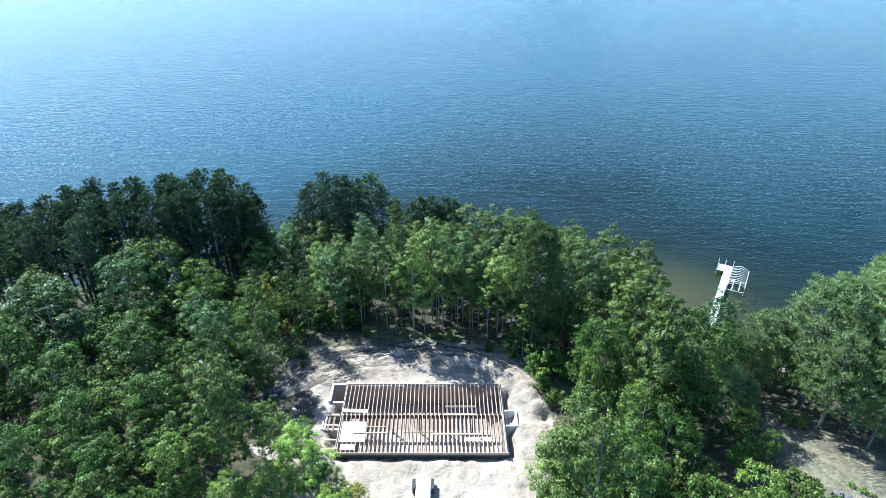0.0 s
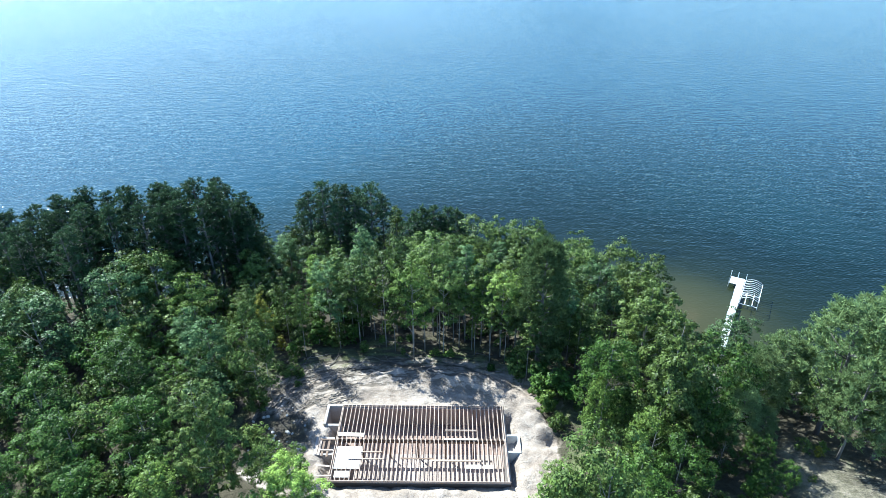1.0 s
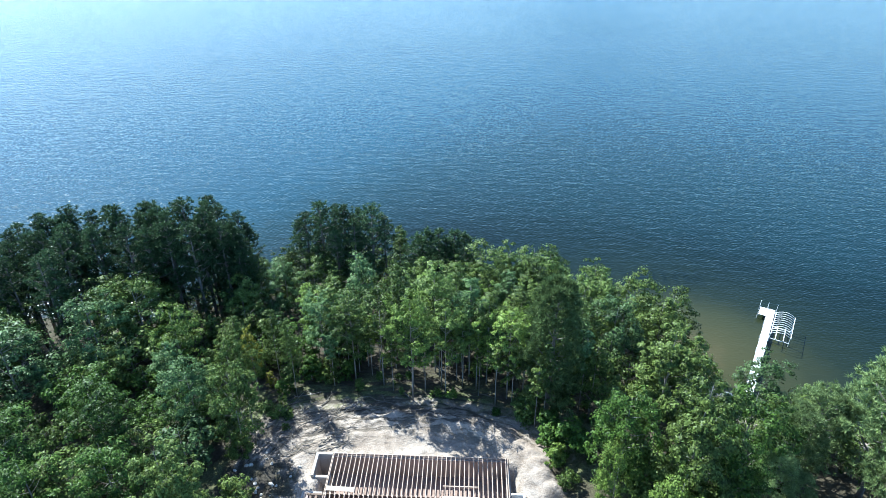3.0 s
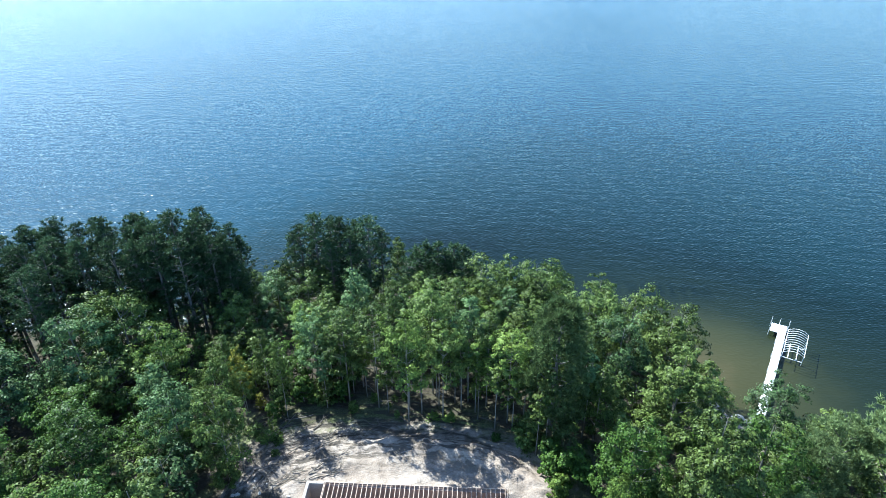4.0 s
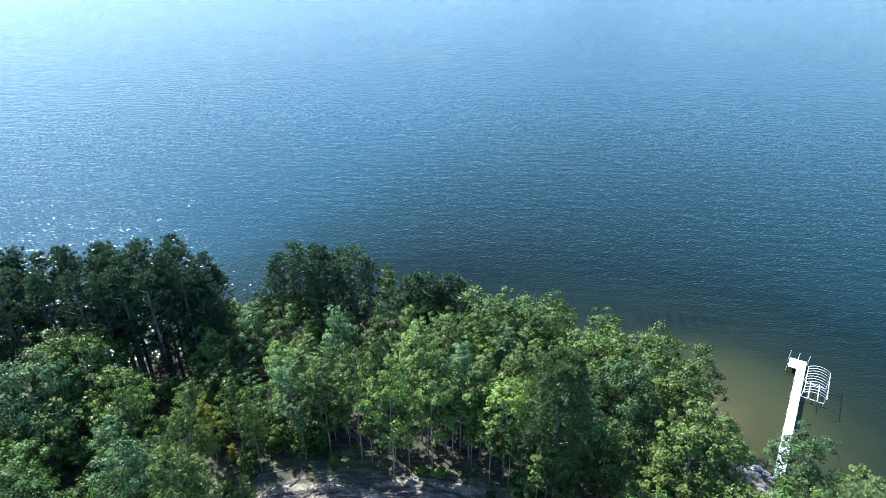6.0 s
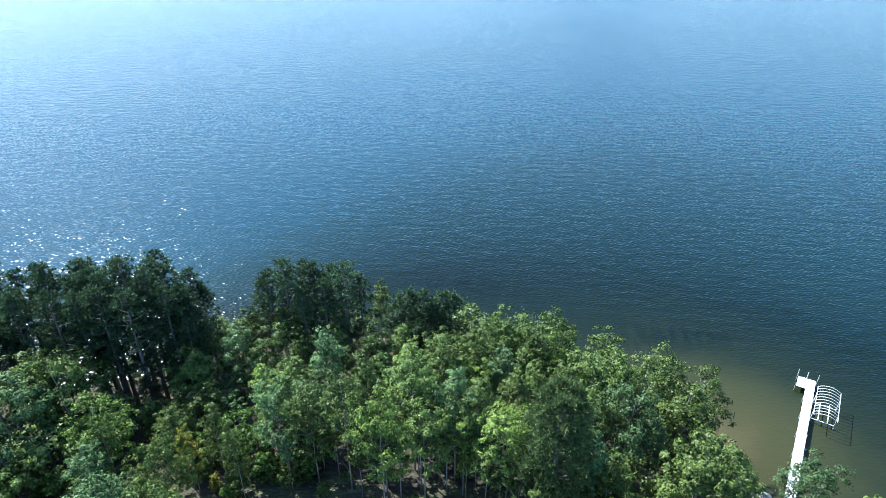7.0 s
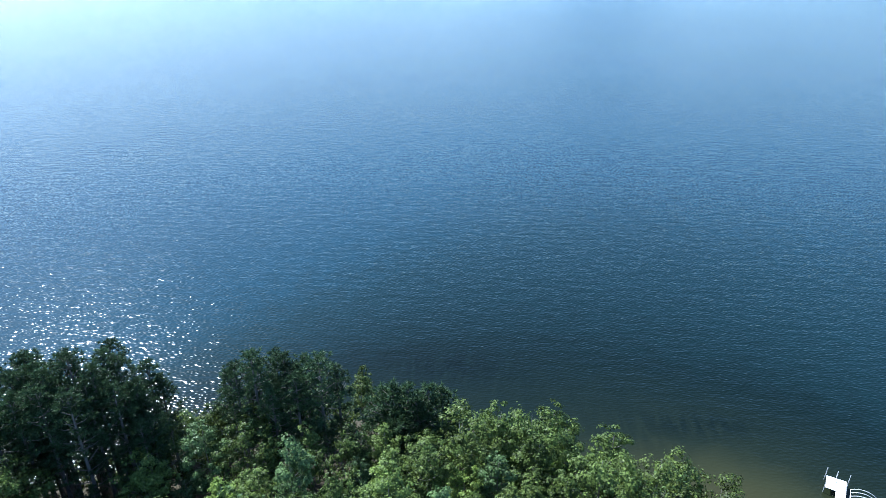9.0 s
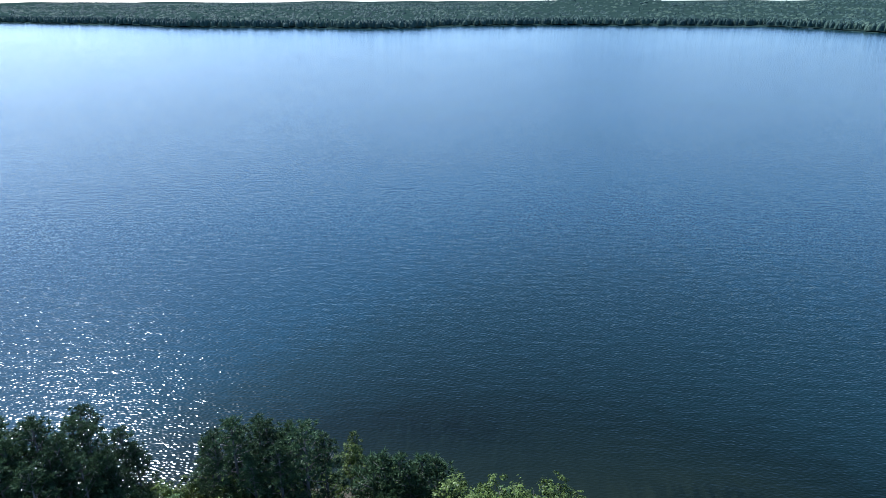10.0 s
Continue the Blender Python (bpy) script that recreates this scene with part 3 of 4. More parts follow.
def dome_pine(k, height=16.0, width=5.0, base=0.32, boughs=95, tufts=16, needle=0.55, cards=14, leaf="softpine"):
    """An old white pine: crooked stem and a wide domed crown of tufted boughs."""
    rs = np.random.RandomState(500 + k)
    cl, tips = [], []
    ph = rs.uniform(0, 6.28, 2)
    for i in range(boughs):
        u = (i + 0.5) / boughs
        s = u ** 0.85
        prof = math.sqrt(max(0.02, 1 - (max(0.0, s - 0.22) / 0.80) ** 2)) * (0.55 + 0.45 * min(1, s * 5))
        a = i * 2.39996 + rs.normal() * 0.4
        r = width * prof * (1 + 0.13 * math.sin(2 * a + ph[0]) + 0.10 * math.sin(3 * a + ph[1] + 4 * s)) * rs.uniform(0.3, 1.0) ** 0.4
        z = height * (base + (1 - base) * s) - 0.04 * r * r + rs.normal() * 0.25
        z = min(z, height - 0.5)
        c = np.array((0.88 * r * math.cos(a), 0.88 * r * math.sin(a), z))
        tips.append((tuple(c), 0.05 + 0.012 * r))
        size = width * rs.uniform(0.13, 0.22)
        off = rs.normal(size=(tufts, 3)) * size * (0.62, 0.62, 0.26)
        off[:, 2] += 0.12 * size - 0.35 * (off[:, 0] ** 2 + off[:, 1] ** 2) / size
        cl.append(c + off)
    v, f = needle_tufts(np.concatenate(cl), needle, cards, rs, lift=0.85, out=0.35, thin=0.10)
    crown = mesh_from("crown", v.tolist(), f.tolist(), LEAF[leaf])
    pick = rs.choice(boughs, 30, replace=False)
    trunk = trunk_mesh("trunk", height, 0.0135 * height + 0.02, [tips[i] for i in pick], BARK_PINE, rs, 0.05, 0.94)
    return trunk, crown, height


KINDS = {
    "broad": ("broadleaf_tree", [broad_tree(1), broad_tree(2, shape="oval"), broad_tree(3, width=4.3, base=0.14), broad_tree(4, width=4.1, boughs=66, bough=0.25)]),
    "near_broad": ("broadleaf_tree", [broad_tree(71, 15, 4.0, 0.14, 23000, 0.20, boughs=120, bough=0.19, sprays=9), broad_tree(72, 15, 4.0, 0.16, 23000, 0.20, "oval", boughs=120, bough=0.19, sprays=9)]),
    "aspen": ("aspen_tree", [broad_tree(11, 15, 2.6, 0.34, 6600, 0.195, "oval", stem=0.0042, boughs=70, bough=0.24, sprays=6), broad_tree(12, 15, 2.7, 0.40, 6600, 0.195, "round", stem=0.0042, boughs=64, bough=0.25, sprays=6), broad_tree(13, 15, 2.5, 0.30, 6600, 0.195, "oval", stem=0.0042, boughs=74, bough=0.24, sprays=6)]),
    "birch": ("birch_tree", [broad_tree(21, 15, 4.0, 0.14, 19000, 0.21, "oval", boughs=150, bough=0.16, sprays=7), broad_tree(22, 15, 3.8, 0.12, 19000, 0.21, "round", boughs=150, bough=0.16, sprays=7)]),
    "pine": ("red_pine_tree", [pine_tree(1, width=1.9, base=0.28, tufts=430, needle=0.37, cards=14, whorl=0.80, bare=0.6), pine_tree(2, width=2.15, base=0.24, tufts=440, needle=0.37, cards=14, whorl=0.86, bare=0.6), pine_tree(3, width=1.8, base=0.33, tufts=415, needle=0.37, cards=14, whorl=0.78, bare=0.6), pine_tree(4, width=2.0, base=0.22, tufts=440, needle=0.37, cards=14, whorl=0.90, bare=0.6)]),
    "white_pine": ("white_pine_tree", [dome_pine(11), dome_pine(12, base=0.26, width=4.7)]),
    "full_pine": ("white_pine_tree", [dome_pine(13, 16, 3.5, 0.10, 120, 17, 0.5, leaf="midpine")]),
    "spruce": ("spruce_tree", [pine_tree(21, 11, 2.3, 0.10, 330, 0.40, "pine", 0.42, 1.3, 15)]),
    "understory": ("young_tree", [broad_tree(43, 7.0, 2.5, 0.08, 4200, 0.22, boughs=50, bough=0.25), broad_tree(44, 7.0, 2.5, 0.06, 4200, 0.22, "oval", boughs=50, bough=0.25)]),
    "bush": ("bush", [broad_tree(51, 1.4, 0.8, 0.03, 520, 0.16, "round", boughs=16, bough=0.36, sprays=5), broad_tree(52, 1.4, 0.7, 0.03, 520, 0.16, "oval", boughs=16, bough=0.36, sprays=5)]),
    "sapling": ("sapling", [broad_tree(61, 11.0, 1.2, 0.5, 1800, 0.21, "oval", stem=0.0042, boughs=34, bough=0.32, sprays=5), broad_tree(62, 11.0, 1.0, 0.56, 1600, 0.21, "round", stem=0.0042, boughs=30, bough=0.34, sprays=5)]),
    "shrub": ("shrub", [broad_tree(31, 3.0, 1.5, 0.05, 3400, 0.17, "round", boughs=44, bough=0.25), broad_tree(32, 3.0, 1.3, 0.08, 3400, 0.16, "oval", boughs=44, bough=0.25)]),
    "young": ("young_tree", [broad_tree(41, 7.0, 2.6, 0.08, 2000, 0.30, "round", boughs=42, bough=0.26), broad_tree(42, 7.0, 2.4, 0.06, 2000, 0.30, "oval", boughs=42, bough=0.26)]),
}
LABELS = {
    "broad": "leafy broadleaved tree with a dense green crown",
    "near_broad": "tall broadleaved tree with a fine-leaved green crown",
    "aspen": "slender aspen with pale stem and high crown",
    "birch": "tall birch with a fine-leaved drooping crown",
    "pine": "dark red pine with bare stem and tufted crown",
    "white_pine": "broad white pine with soft grey-green needles",
    "full_pine": "tall white pine clothed in needles to the ground",
    "spruce": "small dark pointed conifer near the shore",
    "young": "young leafy tree in the undergrowth of the wood",
    "understory": "young fine-leaved tree in the undergrowth",
    "bush": "small leafy bush on the woodland floor",
    "sapling": "thin sapling with bare stem and small crown",
    "shrub": "low leafy shrub at the edge of the clearing",
}
TINTS = {"lime": "bright lime-green leaves", "teal": "bluish-green leaves", "olive": "olive-green leaves", "yellow": "yellowing leaves", "bright": "bright fresh-green leaves", "deep": "deep green leaves"}
planted = 0
spots = []


def plant(kind, x, y, top, width=1.0, tint=None, group=""):
    """A tree whose top stands at height top above the lake; width scales its crown sideways."""
    global planted
    planted += 1
    spots.append((x, y))
    name, variants = KINDS[kind]
    trunk, crown, h = variants[int(abs(7.3 * x + 3.7 * y)) % len(variants)]
    z = ground_at(x, y)
    s = max(0.15, (top - z) / h)
    w = s * width * (1.08 if kind == "broad" else 1.0)
    rs = random.Random(int(abs(137 * x + 911 * y)))
    m = Matrix.Translation((x, y, z)) @ Matrix.Rotation(rs.uniform(0, 6.28), 4, "Z") @ Matrix.Diagonal((w, w, s, 1))
    label = LABELS[kind] + (", " + TINTS[tint] if tint in TINTS else "")
    root = thing(name, label, "shrub" if kind in ("shrub", "bush") else "tree", m, group or ("trees round the clearing" if kind != "shrub" else "shrubs"))
    link_part("trunk", trunk, root)
    c = link_part("crown", crown, root)
    if tint:
        c.material_slots[0].link = "OBJECT"
        c.material_slots[0].material = LEAF[tint]
    return root


# dark pine grove on the left point
for gx in np.arange(-64, -21, 2.3):
    for gy in np.arange(65.8, 79.5, 2.7):
        x, y = gx + rng.uniform(-1.2, 1.2), gy + rng.uniform(-1.1, 1.1)
        if x > -21.6 or (x > -26 and y < 71.5) or (x > -29 and y < 70) or (x > -38 and y < 69.5) or float(line_distance(np.array([x]), np.array([y]), SHORE)[0]) < 0.8:
            continue
        crest = float(np.interp(x, (-64, -52, -46, -42, -36, -31, -28.5, -26.5, -24.2, -22.6, -21.5), (14.3, 15.0, 16.6, 17.3, 17.5, 18.0, 18.6, 18.0, 16.6, 14.2, 11.8)))
        plant("pine", x, y, crest + rng.uniform(-0.6, 0.0) - 0.3 * max(0.0, y - 76), 1.15, group="pine grove")
for x, y, top in ((-28.5, 75.0, 18.8), (-26.2, 74.2, 18.0), (-31.4, 74.4, 18.2), (-42.0, 74.8, 17.6), (-45.4, 74.4, 16.9), (-36.6, 75.2, 17.7), (-24.2, 73.6, 16.7), (-22.8, 75.4, 14.0), (-22.4, 73.2, 13.0)):
    plant("pine", x, y, top, 1.15, group="pine grove")
# clump of pines behind the aspens
for x, y, top in ((-13.7, 78.1, 17.3), (-11.2, 79.0, 16.6), (-7.7, 78.3, 16.8), (-9.6, 80.2, 15.6), (-15.8, 78.8, 15.4), (-16.9, 79.8, 13.8), (-12.6, 81.0, 15.2), (-6.4, 79.6, 14.6), (-9.6, 77.2, 15.4), (-14.6, 80.8, 14.2), (-11.8, 76.8, 14.4)):
    plant("pine", x, y, top, 1.3, group="pines behind the aspens")

# left wood
for x, y, top, wd, tint in (
        (-39.6, 56.5, 14.0, 1.25, "teal"), (-32.3, 68.0, 13.2, 1.0, None), (-35.4, 66.0, 13.4, 1.0, None), (-34.1, 62.0, 15.0, 0.9, "teal"),
        (-27.3, 50.0, 13.7, 1.0, "deep"), (-25.0, 58.5, 11.8, 1.0, "teal"), (-25.2, 61.2, 13.9, 0.85, "lime"), (-29.6, 43.4, 12.7, 1.0, "deep"),
        (-34.4, 47.4, 13.2, 1.05, "deep"), (-24.2, 45.0, 12.7, 1.0, "deep"), (-30.7, 65.0, 14.4, 0.85, None), (-22.0, 53.0, 10.6, 1.1, "deep"),
        (-30.5, 54.0, 11.8, 1.1, "deep"), (-18.8, 57.8, 13.4, 0.62, None), (-11.2, 42.8, 8.6, 1.0, None), (-7.6, 36.0, 8.6, 1.0, "bright"), (-16.4, 52.4, 14.4, 0.72, None), (-20.8, 53.6, 13.6, 0.85, "teal"), (-41.0, 50.5, 13.4, 1.0, "deep"), (-42.5, 62.0, 13.2, 1.0, None)):
    plant("broad", x, y, top, wd, tint)
for x, y, top, wd, tint in (
        (-20.5, 57.0, 10.4, 1.0, None), (-12.0, 36.0, 11.4, 0.85, "lime"), (-14.4, 35.6, 10.6, 0.9, "lime"), (-5.4, 36.6, 7.6, 1.2, "yellow"), (-7.4, 37.4, 8.8, 1.05, None), (-12.4, 41.4, 11.2, 0.8, None), (-6.6, 34.4, 10.2, 0.9, "bright"),
        (-26.0, 38.0, 12.2, 1.0, "deep"), (-33.0, 38.5, 12.0, 1.0, "deep"), (-20.0, 38.0, 12.4, 1.0, "lime"), (-40.0, 42.0, 13.0, 1.0, "deep"),
        (-16.5, 32.5, 11.0, 1.0, "deep"), (-47.0, 55.0, 13.0, 1.0, None), (-47.0, 66.0, 13.0, 1.0, None), (-23.0, 32.5, 11.0, 1.0, "deep"), (-21.0, 64.5, 10.0, 1.0, "olive")):
    plant("broad", x, y, top, wd, tint)
plant("birch", -16.6, 40.4, 18.4, 0.78, "olive")
for x, y, top, wd, tint in ((-17.3, 60.0, 12.8, 0.8, "yellow"), (-16.6, 58.2, 12.0, 0.6, "olive"), (-17.4, 55.4, 11.6, 0.65, "olive"), (-15.3, 61.2, 14.0, 0.75, "olive"), (-13.2, 59.4, 14.2, 0.62, "olive"), (-19.5, 62.0, 12.4, 1.0, None)):
    plant("aspen", x, y, top, wd, tint)

# aspens behind the sand
for x, y, top, wd, tint in (
        (-7.9, 68.5, 16.2, 1.0, "teal"), (-3.6, 64.0, 17.1, 0.95, None), (-4.6, 61.4, 17.3, 0.9, None), (-1.4, 59.2, 17.6, 0.9, "lime"), (0.6, 64.0, 17.6, 1.0, None),
        (4.2, 63.2, 16.9, 1.0, "teal"), (6.0, 62.4, 15.0, 0.95, None), (8.0, 60.0, 15.7, 1.0, "lime"), (-7.6, 62.0, 16.0, 1.0, None), (-10.3, 68.0, 13.6, 1.1, None),
        (2.6, 71.5, 13.7, 1.1, None), (9.5, 67.2, 14.2, 1.1, "olive"), (-0.2, 71.7, 12.6, 1.1, None), (-11.0, 63.5, 14.6, 1.0, "teal"), (1.8, 60.2, 15.8, 0.9, None)):
    plant("aspen", x, y, top, wd, tint)
for x, y, top, wd, tint in (
        (-14.6, 75.5, 11.8, 0.95, None), (-18.0, 75.0, 11.2, 0.9, "teal"), (5.3, 74.5, 13.8, 0.95, "olive"), (8.7, 77.3, 12.8, 0.8, None), (11.7, 76.3, 13.4, 0.85, None),
        (17.0, 71.2, 13.2, 0.9, None), (22.0, 72.2, 12.6, 0.9, "olive"), (24.3, 67.0, 12.5, 1.0, "olive"), (19.0, 65.0, 13.2, 0.9, "teal"), (26.5, 70.5, 11.0, 0.9, "olive"),
        (19.0, 76.5, 11.0, 0.9, None), (14.0, 79.8, 10.8, 0.9, None), (14.5, 66.0, 13.0, 0.9, "olive"), (-22.0, 71.0, 11.0, 0.9, None), (-5.0, 73.5, 12.4, 0.9, None)):
    plant("broad", x, y, top, wd, tint)
ar = random.Random(4)
for _ in range(500):
    x, y = ar.uniform(-13, 14), ar.uniform(63.0, 76.0)
    if pad_r(x, y) < 1.12 or min((x - a) ** 2 + (y - b) ** 2 for a, b in spots) < 2.5 ** 2:
        continue
    plant("aspen", x, y, ar.uniform(10.0, 13.2) + (1.2 if y < 68 else 0), ar.uniform(0.95, 1.2), ar.choice((None, None, "teal", "olive", "lime")))
for x, y, top in ((0.3, 79.0, 13.4), (-1.2, 79.6, 13.0), (2.2, 79.5, 13.0), (3.4, 80.2, 12.2), (-2.4, 80.6, 11.8), (1.2, 78.2, 12.6)):
    plant("spruce", x, y, top, 1.25, "pine", "conifers by the shore")
plant("aspen", -5.0, 83.0, 11.2, 1.0, "olive")
plant("aspen", -5.2, 86.6, 9.9, 0.8, "olive")

for x, y, top in ((-12.2, 65.4, 9.0), (-9.6, 65.6, 8.6), (-13.8, 63.6, 8.6), (-15.2, 65.2, 9.2), (-11.0, 67.0, 8.4), (-8.0, 64.8, 8.8)):
    plant("young", x, y, top, 1.0, "deep", "undergrowth")

for x, y, top, tint in ((-17.6, 63.6, 8.0, "olive"), (-18.8, 62.4, 8.4, "deep"), (-16.2, 63.2, 7.2, "olive"), (-17.4, 61.8, 7.0, None), (-18.2, 65.2, 8.2, "deep"), (-16.6, 65.0, 8.0, "olive"), (-14.2, 57.8, 6.0, "olive"), (-16.0, 60.2, 6.8, "yellow")):
    plant("young", x, y, top, 0.9, tint, "undergrowth")

# right wood
plant("near_broad", 12.6, 32.6, 21.4, 0.76)
plant("near_broad", -9.7, 38.8, 11.9, 1.05, "bright")
plant("full_pine", 11.8, 58.0, 19.8, 0.95)
for x, y, top, wd, tint in ((22.7, 58.3, 15.5, 1.0, "olive"), (21.4, 47.0, 19.7, 0.85, "olive")):
    plant("birch", x, y, top, wd, tint)
# deep-tinted trees around x 24-31 carry painted shade in their leaf colour
for x, y, top, wd, tint in (
        (15.6, 46.0, 14.0, 0.5, "lime"), (19.3, 43.0, 13.6, 0.72, "lime"), (16.8, 49.6, 15.6, 0.75, "deep"), (20.6, 40.2, 13.4, 0.8, "deep"), (25.6, 43.6, 9.6, 0.9, "deep"), (27.4, 40.6, 8.6, 0.8, "deep"), (23.0, 47.6, 12.4, 0.8, None), (24.4, 32.6, 14.4, 0.66, "bright"),
        (16.5, 37.5, 13.8, 0.9, "deep"), (10.3, 39.4, 8.2, 1.2, "lime"), (11.4, 42.0, 8.0, 1.1, "lime"), (34.9, 62.8, 8.6, 1.0, "teal"), (28.6, 58.4, 7.0, 1.0, None), (27.0, 50.5, 15.6, 0.85, "deep"), (24.6, 46.2, 14.6, 0.7, "deep"), (29.3, 44.6, 8.8, 0.9, "deep"), (31.0, 42.4, 7.8, 0.85, "deep"), (28.4, 41.4, 9.0, 0.9, "deep"),
        (17.5, 53.0, 12.6, 0.9, None), (26.8, 62.0, 10.5, 1.0, None), (16.0, 58.5, 13.4, 0.8, None), (30.0, 55.0, 10.5, 1.0, None)):
    plant("broad", x, y, top, wd, tint)
for x, y, top, wd in ((38.4, 50.6, 18.6, 0.92), (43.8, 50.8, 19.4, 0.95), (47.5, 55.5, 18.0, 0.9), (34.4, 53.4, 12.6, 0.95), (31.6, 51.2, 12.4, 0.9), (28.6, 47.6, 11.2, 0.9), (30.6, 47.0, 9.4, 0.8), (37.9, 46.4, 15.2, 0.74), (41.0, 43.8, 15.8, 0.80), (41.2, 46.6, 16.6, 0.74), (44.4, 46.4, 16.8, 0.75)):
    plant("white_pine", x, y, top, wd)
# deep tint on the shrubs right of the sand paints shade into their leaves
for x, y, top, tint in (
        (11.9, 51.4, 7.2, "lime"), (12.6, 49.4, 6.2, None), (12.6, 53.6, 8.2, "deep"), (11.6, 54.8, 8.0, "deep"), (-16.4, 52.0, 7.0, "olive"), (-14.6, 59.4, 6.6, "deep"), (-13.9, 60.2, 7.6, None), (-8.4, 62.4, 6.8, "deep"), (-10.2, 62.0, 7.2, "olive"), (-12.2, 61.8, 7.8, "deep"), (-7.0, 60.6, 5.8, None),
        (5.0, 63.6, 5.6, "olive"), (9.6, 57.5, 7.4, None), (-15.5, 47.0, 7.0, "olive")):
    plant("shrub", x, y, top, 1.0, tint)

for x, y, top, wd, tint in ((36.2, 46.9, 5.0, 0.9, "yellow"), (36.9, 47.5, 5.0, 0.9, "lime"), (35.6, 47.8, 5.1, 0.9, "olive"), (36.9, 39.2, 5.0, 1.6, "lime"), (37.5, 38.7, 5.1, 1.5, "lime"), (38.1, 38.0, 5.0, 1.6, "olive"), (34.1, 43.6, 5.0, 0.8, "olive")):
    plant("bush", x, y, top, wd, tint, "bushes")
for x, y, top, wd, tint in ((-19.0, 79.0, 10.5, 0.9, "olive"), (-21.5, 76.0, 10.5, 0.9, None), (-17.5, 82.5, 8.8, 0.9, "olive"), (-23.0, 80.0, 8.0, 0.9, None)):
    plant("broad", x, y, top, wd, tint)
for x, y, top in ((-24.4, 74.4, 10.0), (-23.6, 71.6, 9.0), (-26.4, 70.6, 8.0)):
    plant("spruce", x, y, top, 1.1, group="pine grove")
for x, y, top in ((-25.6, 80.8, 5.6), (-27.6, 80.4, 5.2), (-29.6, 78.6, 5.0), (-23.6, 82.0, 5.6), (-31.6, 77.2, 4.6)):
    plant("young", x, y, top, 1.1, "olive", "undergrowth")
sr = random.Random(31)
for kind, want, low, high, gap in (("sapling", 40, 1.14, 1.6, 1.3), ("bush", 66, 1.12, 1.75, 0.8)):
    made = 0
    while made < want:
        w, r = sr.uniform(-1.15, 1.25), sr.uniform(low, high)
        x, y = -1.2 + 13.6 * r * math.sin(w), 46 + 12.6 * r * math.cos(w)
        open_ground = (x + 10.8) ** 2 + (y - 58.6) ** 2 < 2.6 ** 2 or kind == "sapling" and (x < -12 and 53 < y < 61 or x > 12 and y < 58)
        if open_ground or min((x - a) ** 2 + (y - b) ** 2 for a, b in spots) < gap ** 2:
            gap *= 0.998
            continue
        made += 1
        if kind == "sapling":
            plant(kind, x, y, ground_at(x, y) + sr.uniform(6.5, 10.5), sr.uniform(0.8, 1.2), sr.choice((None, "olive", "lime", "teal")), "saplings")
        else:
            plant(kind, x, y, ground_at(x, y) + sr.uniform(0.35, 1.2), sr.uniform(0.8, 2.0), sr.choice((None, None, "olive", "olive", "teal", "lime", "deep")), "bushes")


def fallen_branch(x, y, length, turn, seed):
    rs = np.random.RandomState(seed)
    pts = [(length * u, rs.normal() * 0.06 * length * u, 0.06 + 0.10 * length * u * rs.uniform(0, 1)) for u in np.linspace(0, 1, 5)]
    shells = [tube(pts, [0.055, 0.048, 0.036, 0.024, 0.010], 5)]
    for q in range(5):
        i = rs.randint(1, 4)
        a = rs.uniform(0.4, 1.1) * rs.choice((-1, 1))
        e = (pts[i][0] + 0.3 * length * math.cos(a), pts[i][1] + 0.3 * length * math.sin(a), pts[i][2] + rs.uniform(0.05, 0.3))
        shells.append(tube([pts[i], e], [0.03, 0.008], 4))
    v, f = joined(shells)
    ob = new("fallen_branch", mesh_from("fallen_branch", v, f, DEAD_WOOD, True))
    ob.matrix_basis = pose(x, y, ground_at(x, y), rz=turn)
    return tagged(ob, "bare brown fallen branch on the woodland floor", "branch", "fallen branches")


for i in range(16):
    w, r = sr.uniform(-1.1, 1.1), sr.uniform(0.96, 1.4)
    fallen_branch(-1.2 + 13.6 * r * math.sin(w), 46 + 12.6 * r * math.cos(w), sr.uniform(1.6, 3.8), sr.uniform(0, 360), i)
for i in range(56):
    fallen_branch(sr.uniform(-15.5, -7.5), sr.uniform(51.5, 58.5), sr.uniform(0.8, 2.8), sr.uniform(5, 65), 40 + i)
# undergrowth that fills the wood
ur = random.Random(9)
for _ in range(2600):
    x, y = ur.uniform(-52, 52), ur.uniform(34, 88)
    d = float(line_distance(np.array([x]), np.array([y]), SHORE)[0])
    r = float(pad_r(x, y))
    if d < 1.0 or r < 1.13 or (r < 1.46 and y > 50 and -13 < x < 9) or float(right_clearing(np.array([x]), np.array([y]))[0]) > 0.25:
        continue
    if 28.5 < x < 36.5 and 60.5 < y < 70 or 25 < x < 33 and 35 < y < 40 or 23.5 < x < 35.5 and 35 < y < 48:
        continue
    if x < -22 and y > 66.5 or x > 33 and y < 52:
        continue
    if min((x - a) ** 2 + (y - b) ** 2 for a, b in spots) < (2.2 if d < 8 and y > 70 else 2.7) ** 2:
        continue
    plant("young" if y > 45 else "understory", x, y, ground_at(x, y) + ur.uniform(3.6, 6.8), ur.uniform(0.9, 1.25), ur.choice((None, "deep", "teal", "olive") if y > 45 else (None, "deep", "deep", "olive")), "undergrowth")


